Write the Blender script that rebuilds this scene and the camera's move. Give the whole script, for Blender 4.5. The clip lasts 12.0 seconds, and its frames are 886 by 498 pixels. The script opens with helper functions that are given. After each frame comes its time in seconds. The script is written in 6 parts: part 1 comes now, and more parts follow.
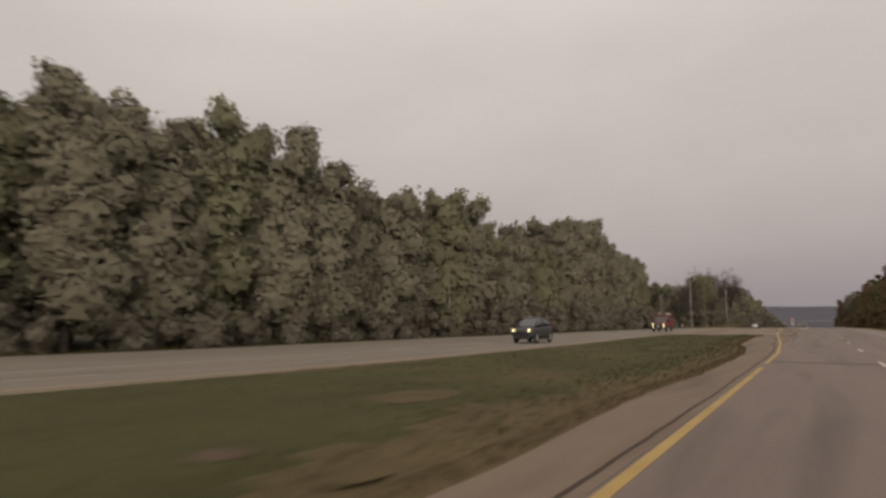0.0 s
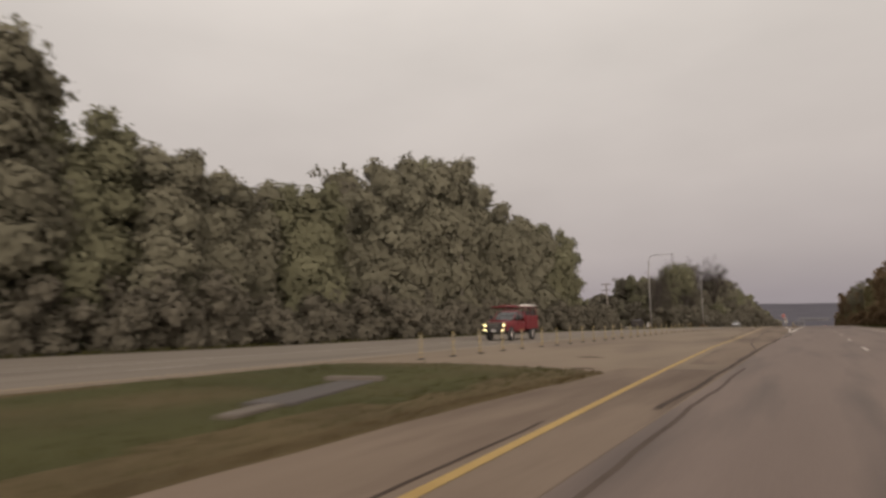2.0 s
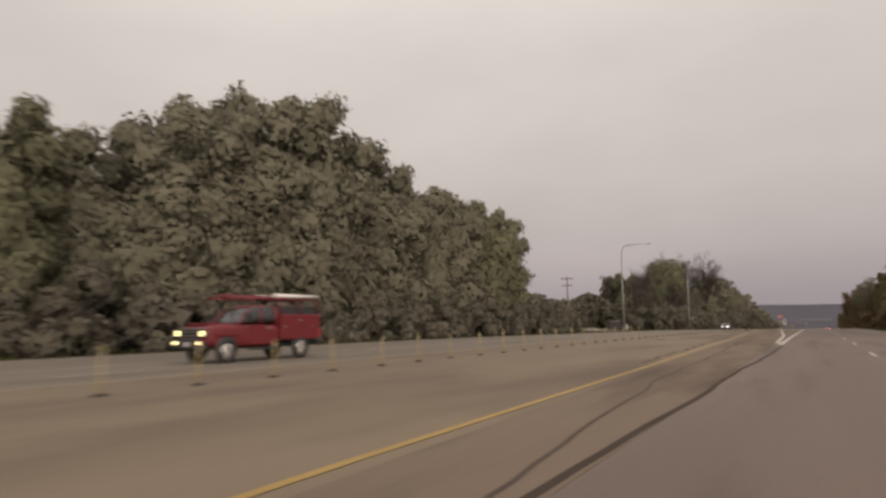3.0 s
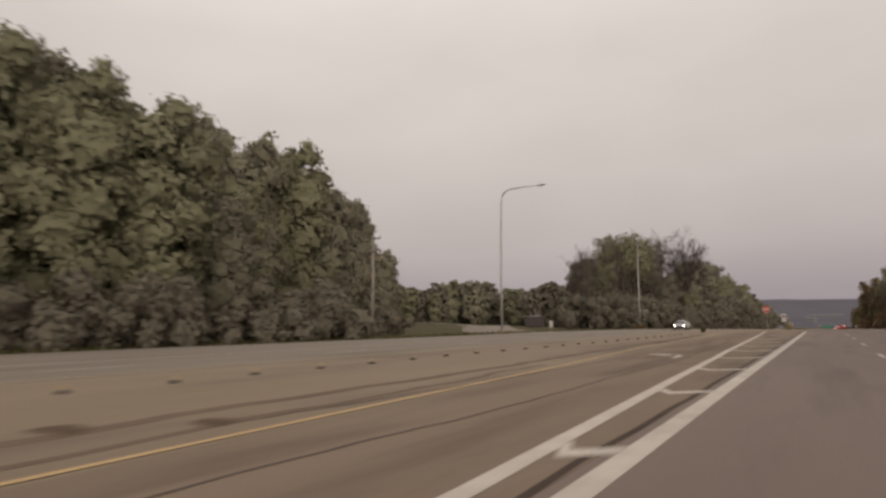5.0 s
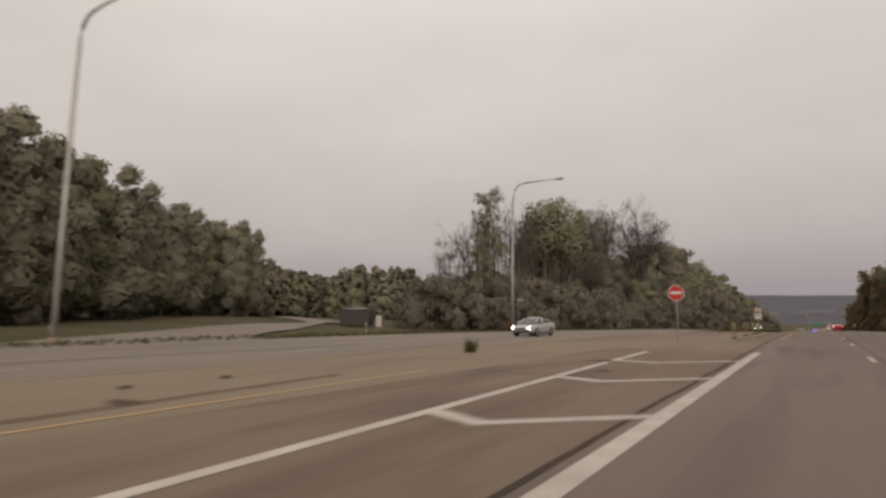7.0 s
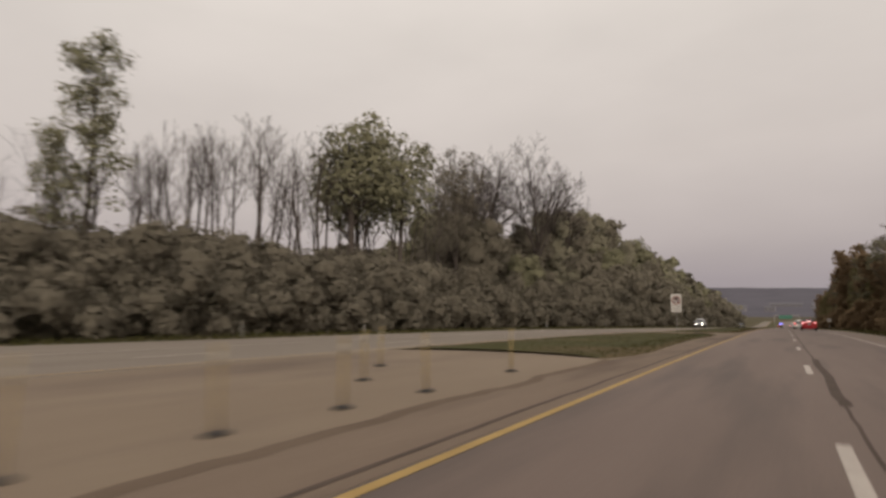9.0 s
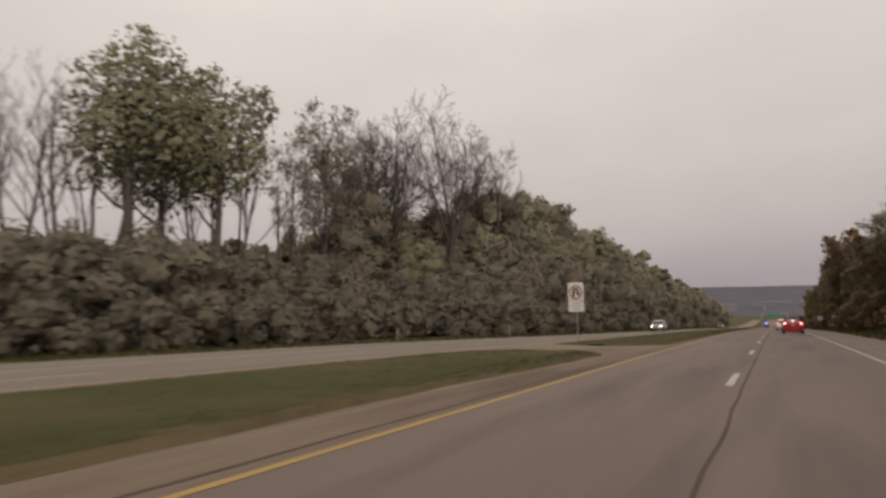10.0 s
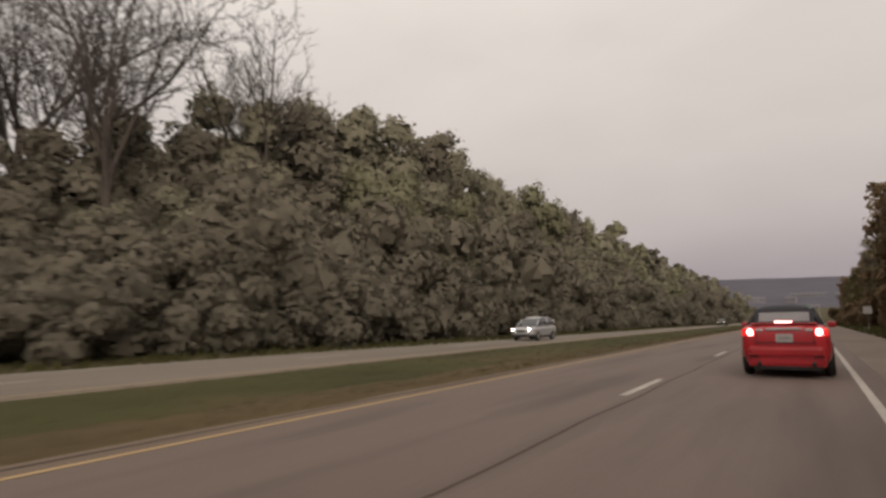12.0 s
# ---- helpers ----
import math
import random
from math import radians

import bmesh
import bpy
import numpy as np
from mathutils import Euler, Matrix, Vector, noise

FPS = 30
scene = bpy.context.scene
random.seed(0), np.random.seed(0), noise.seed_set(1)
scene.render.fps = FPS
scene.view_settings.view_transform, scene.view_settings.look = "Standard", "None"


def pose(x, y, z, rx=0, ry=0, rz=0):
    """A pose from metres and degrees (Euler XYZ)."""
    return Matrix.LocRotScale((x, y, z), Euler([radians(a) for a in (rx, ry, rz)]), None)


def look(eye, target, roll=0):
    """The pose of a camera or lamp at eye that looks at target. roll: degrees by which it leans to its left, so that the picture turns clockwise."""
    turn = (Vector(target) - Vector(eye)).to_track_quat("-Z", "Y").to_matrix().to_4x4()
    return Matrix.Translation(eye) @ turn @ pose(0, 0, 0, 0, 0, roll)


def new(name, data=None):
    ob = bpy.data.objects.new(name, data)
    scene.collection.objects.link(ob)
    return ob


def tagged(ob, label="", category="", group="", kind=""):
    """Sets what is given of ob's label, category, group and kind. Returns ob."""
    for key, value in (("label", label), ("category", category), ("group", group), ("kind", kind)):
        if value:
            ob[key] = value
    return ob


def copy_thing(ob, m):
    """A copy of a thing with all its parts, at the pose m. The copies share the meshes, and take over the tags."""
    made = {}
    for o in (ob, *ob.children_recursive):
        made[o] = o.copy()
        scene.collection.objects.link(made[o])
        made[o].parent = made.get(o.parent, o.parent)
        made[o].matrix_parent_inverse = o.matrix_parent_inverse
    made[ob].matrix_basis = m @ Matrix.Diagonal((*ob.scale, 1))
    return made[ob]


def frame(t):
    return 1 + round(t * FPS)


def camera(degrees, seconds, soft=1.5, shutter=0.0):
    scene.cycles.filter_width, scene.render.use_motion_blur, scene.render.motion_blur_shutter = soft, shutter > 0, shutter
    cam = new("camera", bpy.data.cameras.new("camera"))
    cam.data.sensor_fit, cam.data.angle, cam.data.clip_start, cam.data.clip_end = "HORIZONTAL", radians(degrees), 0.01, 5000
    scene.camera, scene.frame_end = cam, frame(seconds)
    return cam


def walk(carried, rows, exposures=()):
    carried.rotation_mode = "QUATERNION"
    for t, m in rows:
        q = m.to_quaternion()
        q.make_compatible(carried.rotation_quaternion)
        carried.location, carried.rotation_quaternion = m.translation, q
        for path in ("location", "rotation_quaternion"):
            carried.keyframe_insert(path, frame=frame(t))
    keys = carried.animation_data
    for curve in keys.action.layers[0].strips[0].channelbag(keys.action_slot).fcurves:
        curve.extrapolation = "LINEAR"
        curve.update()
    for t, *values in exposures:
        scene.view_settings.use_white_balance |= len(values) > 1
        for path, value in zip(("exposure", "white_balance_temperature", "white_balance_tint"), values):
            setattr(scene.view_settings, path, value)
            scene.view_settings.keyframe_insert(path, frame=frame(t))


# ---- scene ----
cam = camera(76.36, 12.0, soft=2.8, shutter=0.35)
walk(cam, [
    (0.0, pose(1.448, -12.498, 1.448, 98.082, 0.215, 33.061)),
    (0.5, pose(1.530, 2.282, 1.464, 98.032, 0.189, 33.054)),
    (1.0, pose(1.610, 16.613, 1.509, 97.869, 0.198, 33.082)),
    (1.5, pose(1.649, 30.382, 1.673, 98.542, 0.980, 33.112)),
    (2.0, pose(1.661, 44.388, 1.841, 98.106, 0.693, 32.976)),
    (2.5, pose(1.654, 58.109, 2.011, 98.221, 0.406, 33.008)),
    (3.0, pose(1.633, 71.289, 2.158, 98.155, 0.571, 33.077)),
    (5.0, pose(1.747, 132.739, 2.664, 97.557, 0.344, 33.816)),
    (5.5, pose(1.695, 146.085, 2.677, 97.419, 0.091, 33.515)),
    (6.0, pose(1.742, 159.489, 2.712, 97.366, 0.133, 33.421)),
    (6.5, pose(1.884, 172.502, 2.857, 97.146, 0.028, 33.381)),
    (8.5, pose(2.534, 224.673, 2.969, 96.303, -0.319, 31.944)),
    (9.0, pose(3.040, 239.714, 2.905, 96.160, -0.088, 31.007)),
    (9.5, pose(3.777, 253.530, 2.802, 96.363, 0.651, 30.671)),
    (10.0, pose(4.478, 267.619, 2.632, 96.699, 1.122, 30.304)),
    (10.5, pose(5.180, 280.963, 2.515, 96.297, 1.885, 30.050)),
    (11.0, pose(5.790, 293.899, 2.254, 96.628, 1.872, 30.836)),
    (11.5, pose(6.222, 306.612, 2.054, 96.403, 2.005, 31.834)),
    (12.0, pose(6.524, 319.204, 1.813, 96.361, 1.635, 32.827)),
], exposures=[(0.0, -0.08), (1.5, -0.05), (2.5, 0.06), (8.5, 0.13), (12.0, 0.20)])

# ---- sky and light: a closed grey overcast ----
SUN_UP, SUN_ROUND = radians(18), radians(130)
world = bpy.data.worlds.new("overcast")
scene.world = world
world.use_nodes = True
wt = world.node_tree
for n in list(wt.nodes):
    wt.nodes.remove(n)
sky = wt.nodes.new("ShaderNodeTexSky")
sky.sky_type, sky.sun_disc = "NISHITA", False
sky.sun_elevation, sky.sun_rotation = SUN_UP, SUN_ROUND
sky.air_density, sky.dust_density = 2.0, 5.0
coord = wt.nodes.new("ShaderNodeTexCoord")
split = wt.nodes.new("ShaderNodeSeparateXYZ")
wt.links.new(coord.outputs["Generated"], split.inputs[0])
ramp = wt.nodes.new("ShaderNodeValToRGB")
els = ramp.color_ramp.elements
els[0].position, els[0].color = 0.0, (0.305, 0.272, 0.286, 1)
els[1].position, els[1].color = 1.0, (1.36, 1.27, 1.16, 1)
for p, c in ((0.05, (0.335, 0.297, 0.308)), (0.12, (0.435, 0.388, 0.380)), (0.26, (0.540, 0.488, 0.457)), (0.45, (0.625, 0.575, 0.530)), (0.6, (0.82, 0.76, 0.70))):
    e = els.new(p)
    e.color = (c[0] * 1.015, *c[1:], 1)
wt.links.new(split.outputs["Z"], ramp.inputs[0])
# flat cloud sheets: stretched noise lightens and darkens the cover a little
mapping = wt.nodes.new("ShaderNodeMapping")
mapping.inputs["Scale"].default_value = (1.6, 1.6, 4.0)
wt.links.new(coord.outputs["Generated"], mapping.inputs[0])
cloud = wt.nodes.new("ShaderNodeTexNoise")
cloud.inputs["Scale"].default_value, cloud.inputs["Detail"].default_value, cloud.inputs["Roughness"].default_value = 1.7, 4, 0.5
wt.links.new(mapping.outputs[0], cloud.inputs["Vector"])
rng = wt.nodes.new("ShaderNodeMapRange")
rng.inputs["From Min"].default_value, rng.inputs["From Max"].default_value = 0.3, 0.7
rng.inputs["To Min"].default_value, rng.inputs["To Max"].default_value = 0.95, 1.05
wt.links.new(cloud.outputs[0], rng.inputs[0])
mul = wt.nodes.new("ShaderNodeVectorMath")
mul.operation = "SCALE"
wt.links.new(ramp.outputs[0], mul.inputs[0])
wt.links.new(rng.outputs[0], mul.inputs["Scale"])
bg_cloud, bg_sky, add, out = [wt.nodes.new("ShaderNode" + k) for k in ("Background", "Background", "AddShader", "OutputWorld")]
bg_cloud.inputs["Strength"].default_value = 1.0
bg_sky.inputs["Strength"].default_value = 0.004
wt.links.new(mul.outputs[0], bg_cloud.inputs[0])
wt.links.new(sky.outputs[0], bg_sky.inputs[0])
wt.links.new(bg_cloud.outputs[0], add.inputs[0])
wt.links.new(bg_sky.outputs[0], add.inputs[1])
wt.links.new(add.outputs[0], out.inputs[0])
sun = new("sun", bpy.data.lights.new("sun", "SUN"))
sun.data.energy, sun.data.angle, sun.data.color = 3.7, radians(60), (1.0, 0.91, 0.80)
sun.matrix_world = look((90 * math.cos(SUN_UP) * math.sin(SUN_ROUND), 90 * math.cos(SUN_UP) * math.cos(SUN_ROUND), 90 * math.sin(SUN_UP)), (0, 0, 0))


# ---- materials ----
def material(name, dark, light, rough=0.8, metal=0.0, scale=3.0, fine=40.0, bump=0.15, vary=0.0, emit=None, strength=0.0, spec=0.3, stretch=None, stain=None, stain_scale=0.4, bump_dist=0.01, thin=0.0):
    """Two noises mix dark into light; vary adds a shift per object and per loose piece; stain is a third, patchy colour."""
    m = bpy.data.materials.new(name)
    m.use_nodes = True
    nt = m.node_tree
    b = nt.nodes["Principled BSDF"]
    L = nt.links.new
    tc = nt.nodes.new("ShaderNodeTexCoord")
    src = tc.outputs["Object"]
    if stretch:
        mp = nt.nodes.new("ShaderNodeMapping")
        mp.inputs["Scale"].default_value = stretch
        L(src, mp.inputs[0])
        src = mp.outputs[0]
    n1, n2 = nt.nodes.new("ShaderNodeTexNoise"), nt.nodes.new("ShaderNodeTexNoise")
    for n, s, d in ((n1, scale, 5), (n2, fine, 3)):
        n.inputs["Scale"].default_value, n.inputs["Detail"].default_value, n.inputs["Roughness"].default_value = s, d, 0.6
        L(src, n.inputs["Vector"])
    mix = nt.nodes.new("ShaderNodeMath")
    mix.operation = "MULTIPLY_ADD"
    L(n1.outputs[0], mix.inputs[0])
    mix.inputs[1].default_value = 0.65
    half = nt.nodes.new("ShaderNodeMath")
    half.operation = "MULTIPLY"
    half.inputs[1].default_value = 0.35
    L(n2.outputs[0], half.inputs[0])
    L(half.outputs[0], mix.inputs[2])
    fac = mix.outputs[0]
    if vary:
        info, geo = nt.nodes.new("ShaderNodeObjectInfo"), nt.nodes.new("ShaderNodeNewGeometry")
        a1, a2 = nt.nodes.new("ShaderNodeMath"), nt.nodes.new("ShaderNodeMath")
        for a, s, base in ((a1, info.outputs["Random"], fac), (a2, geo.outputs["Random Per Island"], a1.outputs[0])):
            a.operation = "MULTIPLY_ADD"
            L(s, a.inputs[0])
            a.inputs[1].default_value = vary
            L(base, a.inputs[2])
        sub = nt.nodes.new("ShaderNodeMath")
        sub.operation = "SUBTRACT"
        L(a2.outputs[0], sub.inputs[0])
        sub.inputs[1].default_value = vary
        fac = sub.outputs[0]
    cr = nt.nodes.new("ShaderNodeValToRGB")
    cr.color_ramp.elements[0].position, cr.color_ramp.elements[0].color = 0.3, (*dark, 1)
    cr.color_ramp.elements[1].position, cr.color_ramp.elements[1].color = 0.7, (*light, 1)
    L(fac, cr.inputs[0])
    col = cr.outputs[0]
    if stain:
        n3 = nt.nodes.new("ShaderNodeTexNoise")
        n3.inputs["Scale"].default_value, n3.inputs["Detail"].default_value = stain_scale, 6
        L(src, n3.inputs["Vector"])
        r3 = nt.nodes.new("ShaderNodeMapRange")
        r3.inputs["From Min"].default_value, r3.inputs["From Max"].default_value = 0.5, 0.72
        L(n3.outputs[0], r3.inputs[0])
        mc = nt.nodes.new("ShaderNodeMix")
        mc.data_type = "RGBA"
        L(r3.outputs[0], mc.inputs[0])
        L(col, mc.inputs[6])
        mc.inputs[7].default_value = (*stain, 1)
        col = mc.outputs[2]
    L(col, b.inputs["Base Color"])
    b.inputs["Roughness"].default_value, b.inputs["Metallic"].default_value = rough, metal
    b.inputs["Specular IOR Level"].default_value = spec
    if bump:
        bp = nt.nodes.new("ShaderNodeBump")
        bp.inputs["Strength"].default_value, bp.inputs["Distance"].default_value = bump, bump_dist
        L(n2.outputs[0], bp.inputs["Height"])
        L(bp.outputs[0], b.inputs["Normal"])
    if thin:
        tr, ms = nt.nodes.new("ShaderNodeBsdfTranslucent"), nt.nodes.new("ShaderNodeMixShader")
        L(col, tr.inputs["Color"])
        ms.inputs[0].default_value = thin
        L(b.outputs[0], ms.inputs[1])
        L(tr.outputs[0], ms.inputs[2])
        L(ms.outputs[0], nt.nodes["Material Output"].inputs[0])
    if emit:
        b.inputs["Emission Color"].default_value = (*emit, 1)
        b.inputs["Emission Strength"].default_value = strength
    return m


def plain(name, c, **k):
    return material(name, [v * 0.88 for v in c], [min(1, v * 1.1) for v in c], **k)


ASPHALT = material("asphalt", (0.096, 0.068, 0.056), (0.133, 0.097, 0.081), rough=0.78, scale=0.35, fine=30, bump=0.25, stretch=(1.6, 0.16, 1), stain=(0.072, 0.053, 0.045), stain_scale=0.6, spec=0.35)
ASPHALT_OLD = material("worn_pale_asphalt", (0.112, 0.091, 0.073), (0.154, 0.128, 0.104), rough=0.85, scale=0.3, fine=25, bump=0.25, stretch=(1.4, 0.2, 1), stain=(0.100, 0.080, 0.064), stain_scale=0.35)
CONCRETE = material("tan_median_paving", (0.124, 0.091, 0.063), (0.168, 0.128, 0.092), rough=0.88, scale=0.25, fine=22, bump=0.25, stretch=(1.0, 0.35, 1), stain=(0.086, 0.061, 0.045), stain_scale=0.22)
SHOULDER = material("gravelly_shoulder", (0.12, 0.092, 0.072), (0.176, 0.137, 0.11), rough=0.9, scale=0.6, fine=35, bump=0.4, stain=(0.11, 0.08, 0.062), stain_scale=0.3)
GRASS = material("autumn_grass", (0.032, 0.031, 0.012), (0.058, 0.055, 0.022), rough=0.95, scale=0.22, fine=14, bump=0.6, bump_dist=0.04, stain=(0.076, 0.056, 0.030), stain_scale=0.16, spec=0.1)
GRASS_BLADE = material("grass_blades", (0.048, 0.047, 0.018), (0.084, 0.076, 0.031), rough=0.9, scale=0.3, fine=3, bump=0, vary=0.35, spec=0.1, thin=0.5)
GROUND = material("rough_meadow", (0.034, 0.030, 0.015), (0.07, 0.06, 0.032), rough=0.95, scale=0.07, fine=3, bump=0.5, bump_dist=0.05, stain=(0.085, 0.06, 0.038), stain_scale=0.05, spec=0.1)
GRASS_DRY = material("dry_brown_grass", (0.056, 0.042, 0.022), (0.092, 0.068, 0.036), rough=0.95, scale=0.5, fine=14, bump=0.6, bump_dist=0.04, spec=0.1)
BLADE_DRY = material("dry_grass_blades", (0.078, 0.058, 0.030), (0.128, 0.092, 0.050), rough=0.9, scale=0.3, fine=3, bump=0, vary=0.3, spec=0.1, thin=0.5)
# woods on the far ridge, with distance haze mixed into the bluish base colour
HAZE_HILL = material("far_woods", (0.070, 0.066, 0.078), (0.094, 0.089, 0.102), rough=1.0, scale=0.012, fine=0.08, bump=0.3, bump_dist=3, spec=0.0)
DIRT = material("damp_soil", (0.05, 0.034, 0.024), (0.085, 0.06, 0.042), rough=0.95, scale=2, fine=20, bump=0.4, spec=0.1)
INNER = material("brown_shoulder_asphalt", (0.110, 0.080, 0.059), (0.152, 0.113, 0.085), rough=0.88, scale=0.5, fine=28, bump=0.35, stretch=(1.5, 0.25, 1), stain=(0.074, 0.051, 0.038), stain_scale=0.45, spec=0.2)
STAIN = material("dark_drift_of_grit", (0.088, 0.064, 0.047), (0.124, 0.092, 0.068), rough=0.95, scale=0.8, fine=18, bump=0.4, spec=0.1)
TAR = material("tar_sealed_crack", (0.030, 0.021, 0.016), (0.056, 0.040, 0.031), rough=0.85, scale=1.5, fine=25, bump=0.2, spec=0.12)
TAR_FAINT = material("faint_old_crack", (0.050, 0.037, 0.030), (0.078, 0.058, 0.047), rough=0.85, scale=1.5, fine=25, bump=0.2, spec=0.12)
WHITE = material("worn_white_paint", (0.25, 0.215, 0.188), (0.42, 0.375, 0.335), rough=0.75, scale=1.2, fine=14, bump=0.1)
YELLOW = material("worn_yellow_paint", (0.215, 0.138, 0.044), (0.325, 0.216, 0.074), rough=0.75, scale=1.2, fine=14, bump=0.1)
YELLOW_FADED = material("faded_yellow_paint", (0.27, 0.18, 0.09), (0.34, 0.235, 0.12), rough=0.8, scale=1.2, fine=14, bump=0.1)
LEAF = material("oak_leaves", (0.170, 0.153, 0.110), (0.204, 0.185, 0.134), rough=0.85, scale=0.12, fine=1.2, bump=0, vary=0.06, spec=0.04, thin=0.42)
LEAF_OLIVE = material("olive_leaves", (0.156, 0.145, 0.092), (0.190, 0.178, 0.114), rough=0.85, scale=0.12, fine=1.2, bump=0, vary=0.06, spec=0.04, thin=0.42)
LEAF_RUST = material("rusty_leaves", (0.190, 0.132, 0.080), (0.250, 0.178, 0.108), rough=0.85, scale=0.15, fine=1.5, bump=0, vary=0.13, spec=0.04, thin=0.8)
LEAF_GOLD = material("yellow_olive_leaves", (0.190, 0.166, 0.088), (0.250, 0.216, 0.118), rough=0.85, scale=0.15, fine=1.5, bump=0, vary=0.13, spec=0.04, thin=0.8)
LEAF_BUSH = material("undergrowth_leaves", (0.128, 0.111, 0.085), (0.156, 0.136, 0.105), rough=0.9, scale=0.06, fine=0.8, bump=0, vary=0.07, spec=0.04, thin=0.42)
BARK = material("grey_bark", (0.034, 0.027, 0.023), (0.072, 0.059, 0.051), rough=0.95, scale=2, fine=12, bump=0.6, bump_dist=0.03, vary=0.1, spec=0.1)
STEEL = material("galvanised_steel", (0.20, 0.185, 0.17), (0.30, 0.28, 0.265), rough=0.5, metal=0.35, scale=1.0, fine=20, bump=0.05)
WOOD = material("weathered_pole_wood", (0.105, 0.088, 0.074), (0.185, 0.158, 0.134), rough=0.9, scale=1.5, fine=18, bump=0.4, stretch=(6, 6, 0.6))
SIGN_WHITE = plain("sign_white", (0.50, 0.47, 0.435), rough=0.5, bump=0)
SIGN_RED = plain("sign_red", (0.40, 0.035, 0.030), rough=0.5, bump=0)
SIGN_RING = plain("sign_ring_dark_red", (0.15, 0.032, 0.028), rough=0.5, bump=0)
SIGN_BLACK = plain("sign_black", (0.035, 0.028, 0.028), rough=0.5, bump=0)
SIGN_GREY = plain("sign_lettering", (0.27, 0.24, 0.225), rough=0.5, bump=0)
SIGN_GREEN = plain("sign_green", (0.05, 0.14, 0.10), rough=0.5, bump=0)
POST = plain("yellow_plastic", (0.30, 0.22, 0.09), rough=0.6, bump=0.05)
BAND = plain("reflective_band", (0.36, 0.30, 0.20), rough=0.4, bump=0)
RUBBER = plain("black_rubber", (0.020, 0.018, 0.017), rough=0.85, bump=0.2)
PAINT_RED = plain("red_car_paint", (0.36, 0.020, 0.026), rough=0.28, spec=0.5, bump=0)
PAINT_TRUCK = plain("dark_red_truck_paint", (0.105, 0.013, 0.016), rough=0.45, spec=0.35, bump=0)
PAINT_WHITE = plain("white_car_paint", (0.62, 0.60, 0.58), rough=0.3, spec=0.5, bump=0)
PAINT_DARK = plain("charcoal_car_paint", (0.020, 0.018, 0.018), rough=0.45, spec=0.35, bump=0)
PAINT_SILVER = plain("silver_car_paint", (0.34, 0.33, 0.33), rough=0.32, metal=0.4, bump=0)
SOFT_TOP = plain("black_fabric_roof", (0.022, 0.020, 0.024), rough=0.9, bump=0.2)
GLASS = plain("tinted_glass", (0.030, 0.030, 0.032), rough=0.08, spec=0.6, bump=0)
REAR_GLASS = plain("rear_window_glass", (0.12, 0.10, 0.10), rough=0.3, spec=0.5, bump=0)
CHROME = plain("chrome", (0.62, 0.58, 0.56), rough=0.18, metal=0.9, bump=0)
TRIM = plain("black_plastic_trim", (0.028, 0.026, 0.026), rough=0.6, bump=0.05)
ALLOY = plain("alloy_wheel", (0.30, 0.29, 0.28), rough=0.35, metal=0.7, bump=0)
PLATE = plain("plate_pale", (0.36, 0.33, 0.32), rough=0.5, bump=0)
HEADLAMP = plain("headlamp_lit", (0.9, 0.88, 0.8), emit=(1.0, 0.93, 0.80), strength=12.0, bump=0)
HEADLAMP_WARM = plain("headlamp_warm", (0.9, 0.8, 0.5), emit=(1.0, 0.82, 0.35), strength=2.5, bump=0)
TAIL_CORE = plain("brake_lamp_core", (0.8, 0.3, 0.3), emit=(1.0, 0.42, 0.40), strength=5.0, bump=0)
TAIL_OFF = plain("tail_lamp_unlit", (0.05, 0.008, 0.008), rough=0.4, bump=0)
TAIL = plain("tail_lamp_lens", (0.45, 0.02, 0.02), rough=0.25, emit=(1.0, 0.03, 0.03), strength=0.55, bump=0)
BLUE_LAMP = plain("blue_beacon", (0.1, 0.1, 0.6), emit=(0.12, 0.15, 1.0), strength=8, bump=0)
BUILDING = plain("pale_cladding", (0.12, 0.112, 0.12), rough=0.8, bump=0.1)
ROOFING = plain("grey_roofing", (0.085, 0.08, 0.088), rough=0.85, bump=0.2)
BIN = plain("dark_painted_steel", (0.035, 0.028, 0.026), rough=0.8, bump=0.2)


# ---- mesh helpers ----
def data_mesh(name, verts, faces, mat, smooth=False, normals=None):
    me = bpy.data.meshes.new(name)
    me.from_pydata(np.asarray(verts, float).tolist(), [], faces.tolist() if isinstance(faces, np.ndarray) else faces)
    for m in mat if isinstance(mat, (list, tuple)) else [mat]:
        me.materials.append(m)
    if smooth:
        me.polygons.foreach_set("use_smooth", [True] * len(me.polygons))
    me.update()
    if normals is not None:
        me.polygons.foreach_set("use_smooth", [True] * len(me.polygons))
        me.normals_split_custom_set_from_vertices(normals.tolist())
    return me


def part(name, bm, mat, parent, label="", smooth=False):
    """Links a bmesh, or ready mesh data, as one mesh object under parent."""
    if isinstance(bm, bmesh.types.BMesh):
        me = bpy.data.meshes.new(name)
        bmesh.ops.recalc_face_normals(bm, faces=bm.faces[:])
        bm.to_mesh(me)
        bm.free()
        me.materials.append(mat)
        if smooth:
            me.polygons.foreach_set("use_smooth", [True] * len(me.polygons))
    else:
        me = bm
    ob = new(name, me)
    ob.parent = parent
    if label:
        tagged(ob, label)
    return ob


def thing(name, m, label, category, group=""):
    e = new(name)
    e.empty_display_size = 0.3
    e.matrix_basis = m
    return tagged(e, label, category, group)


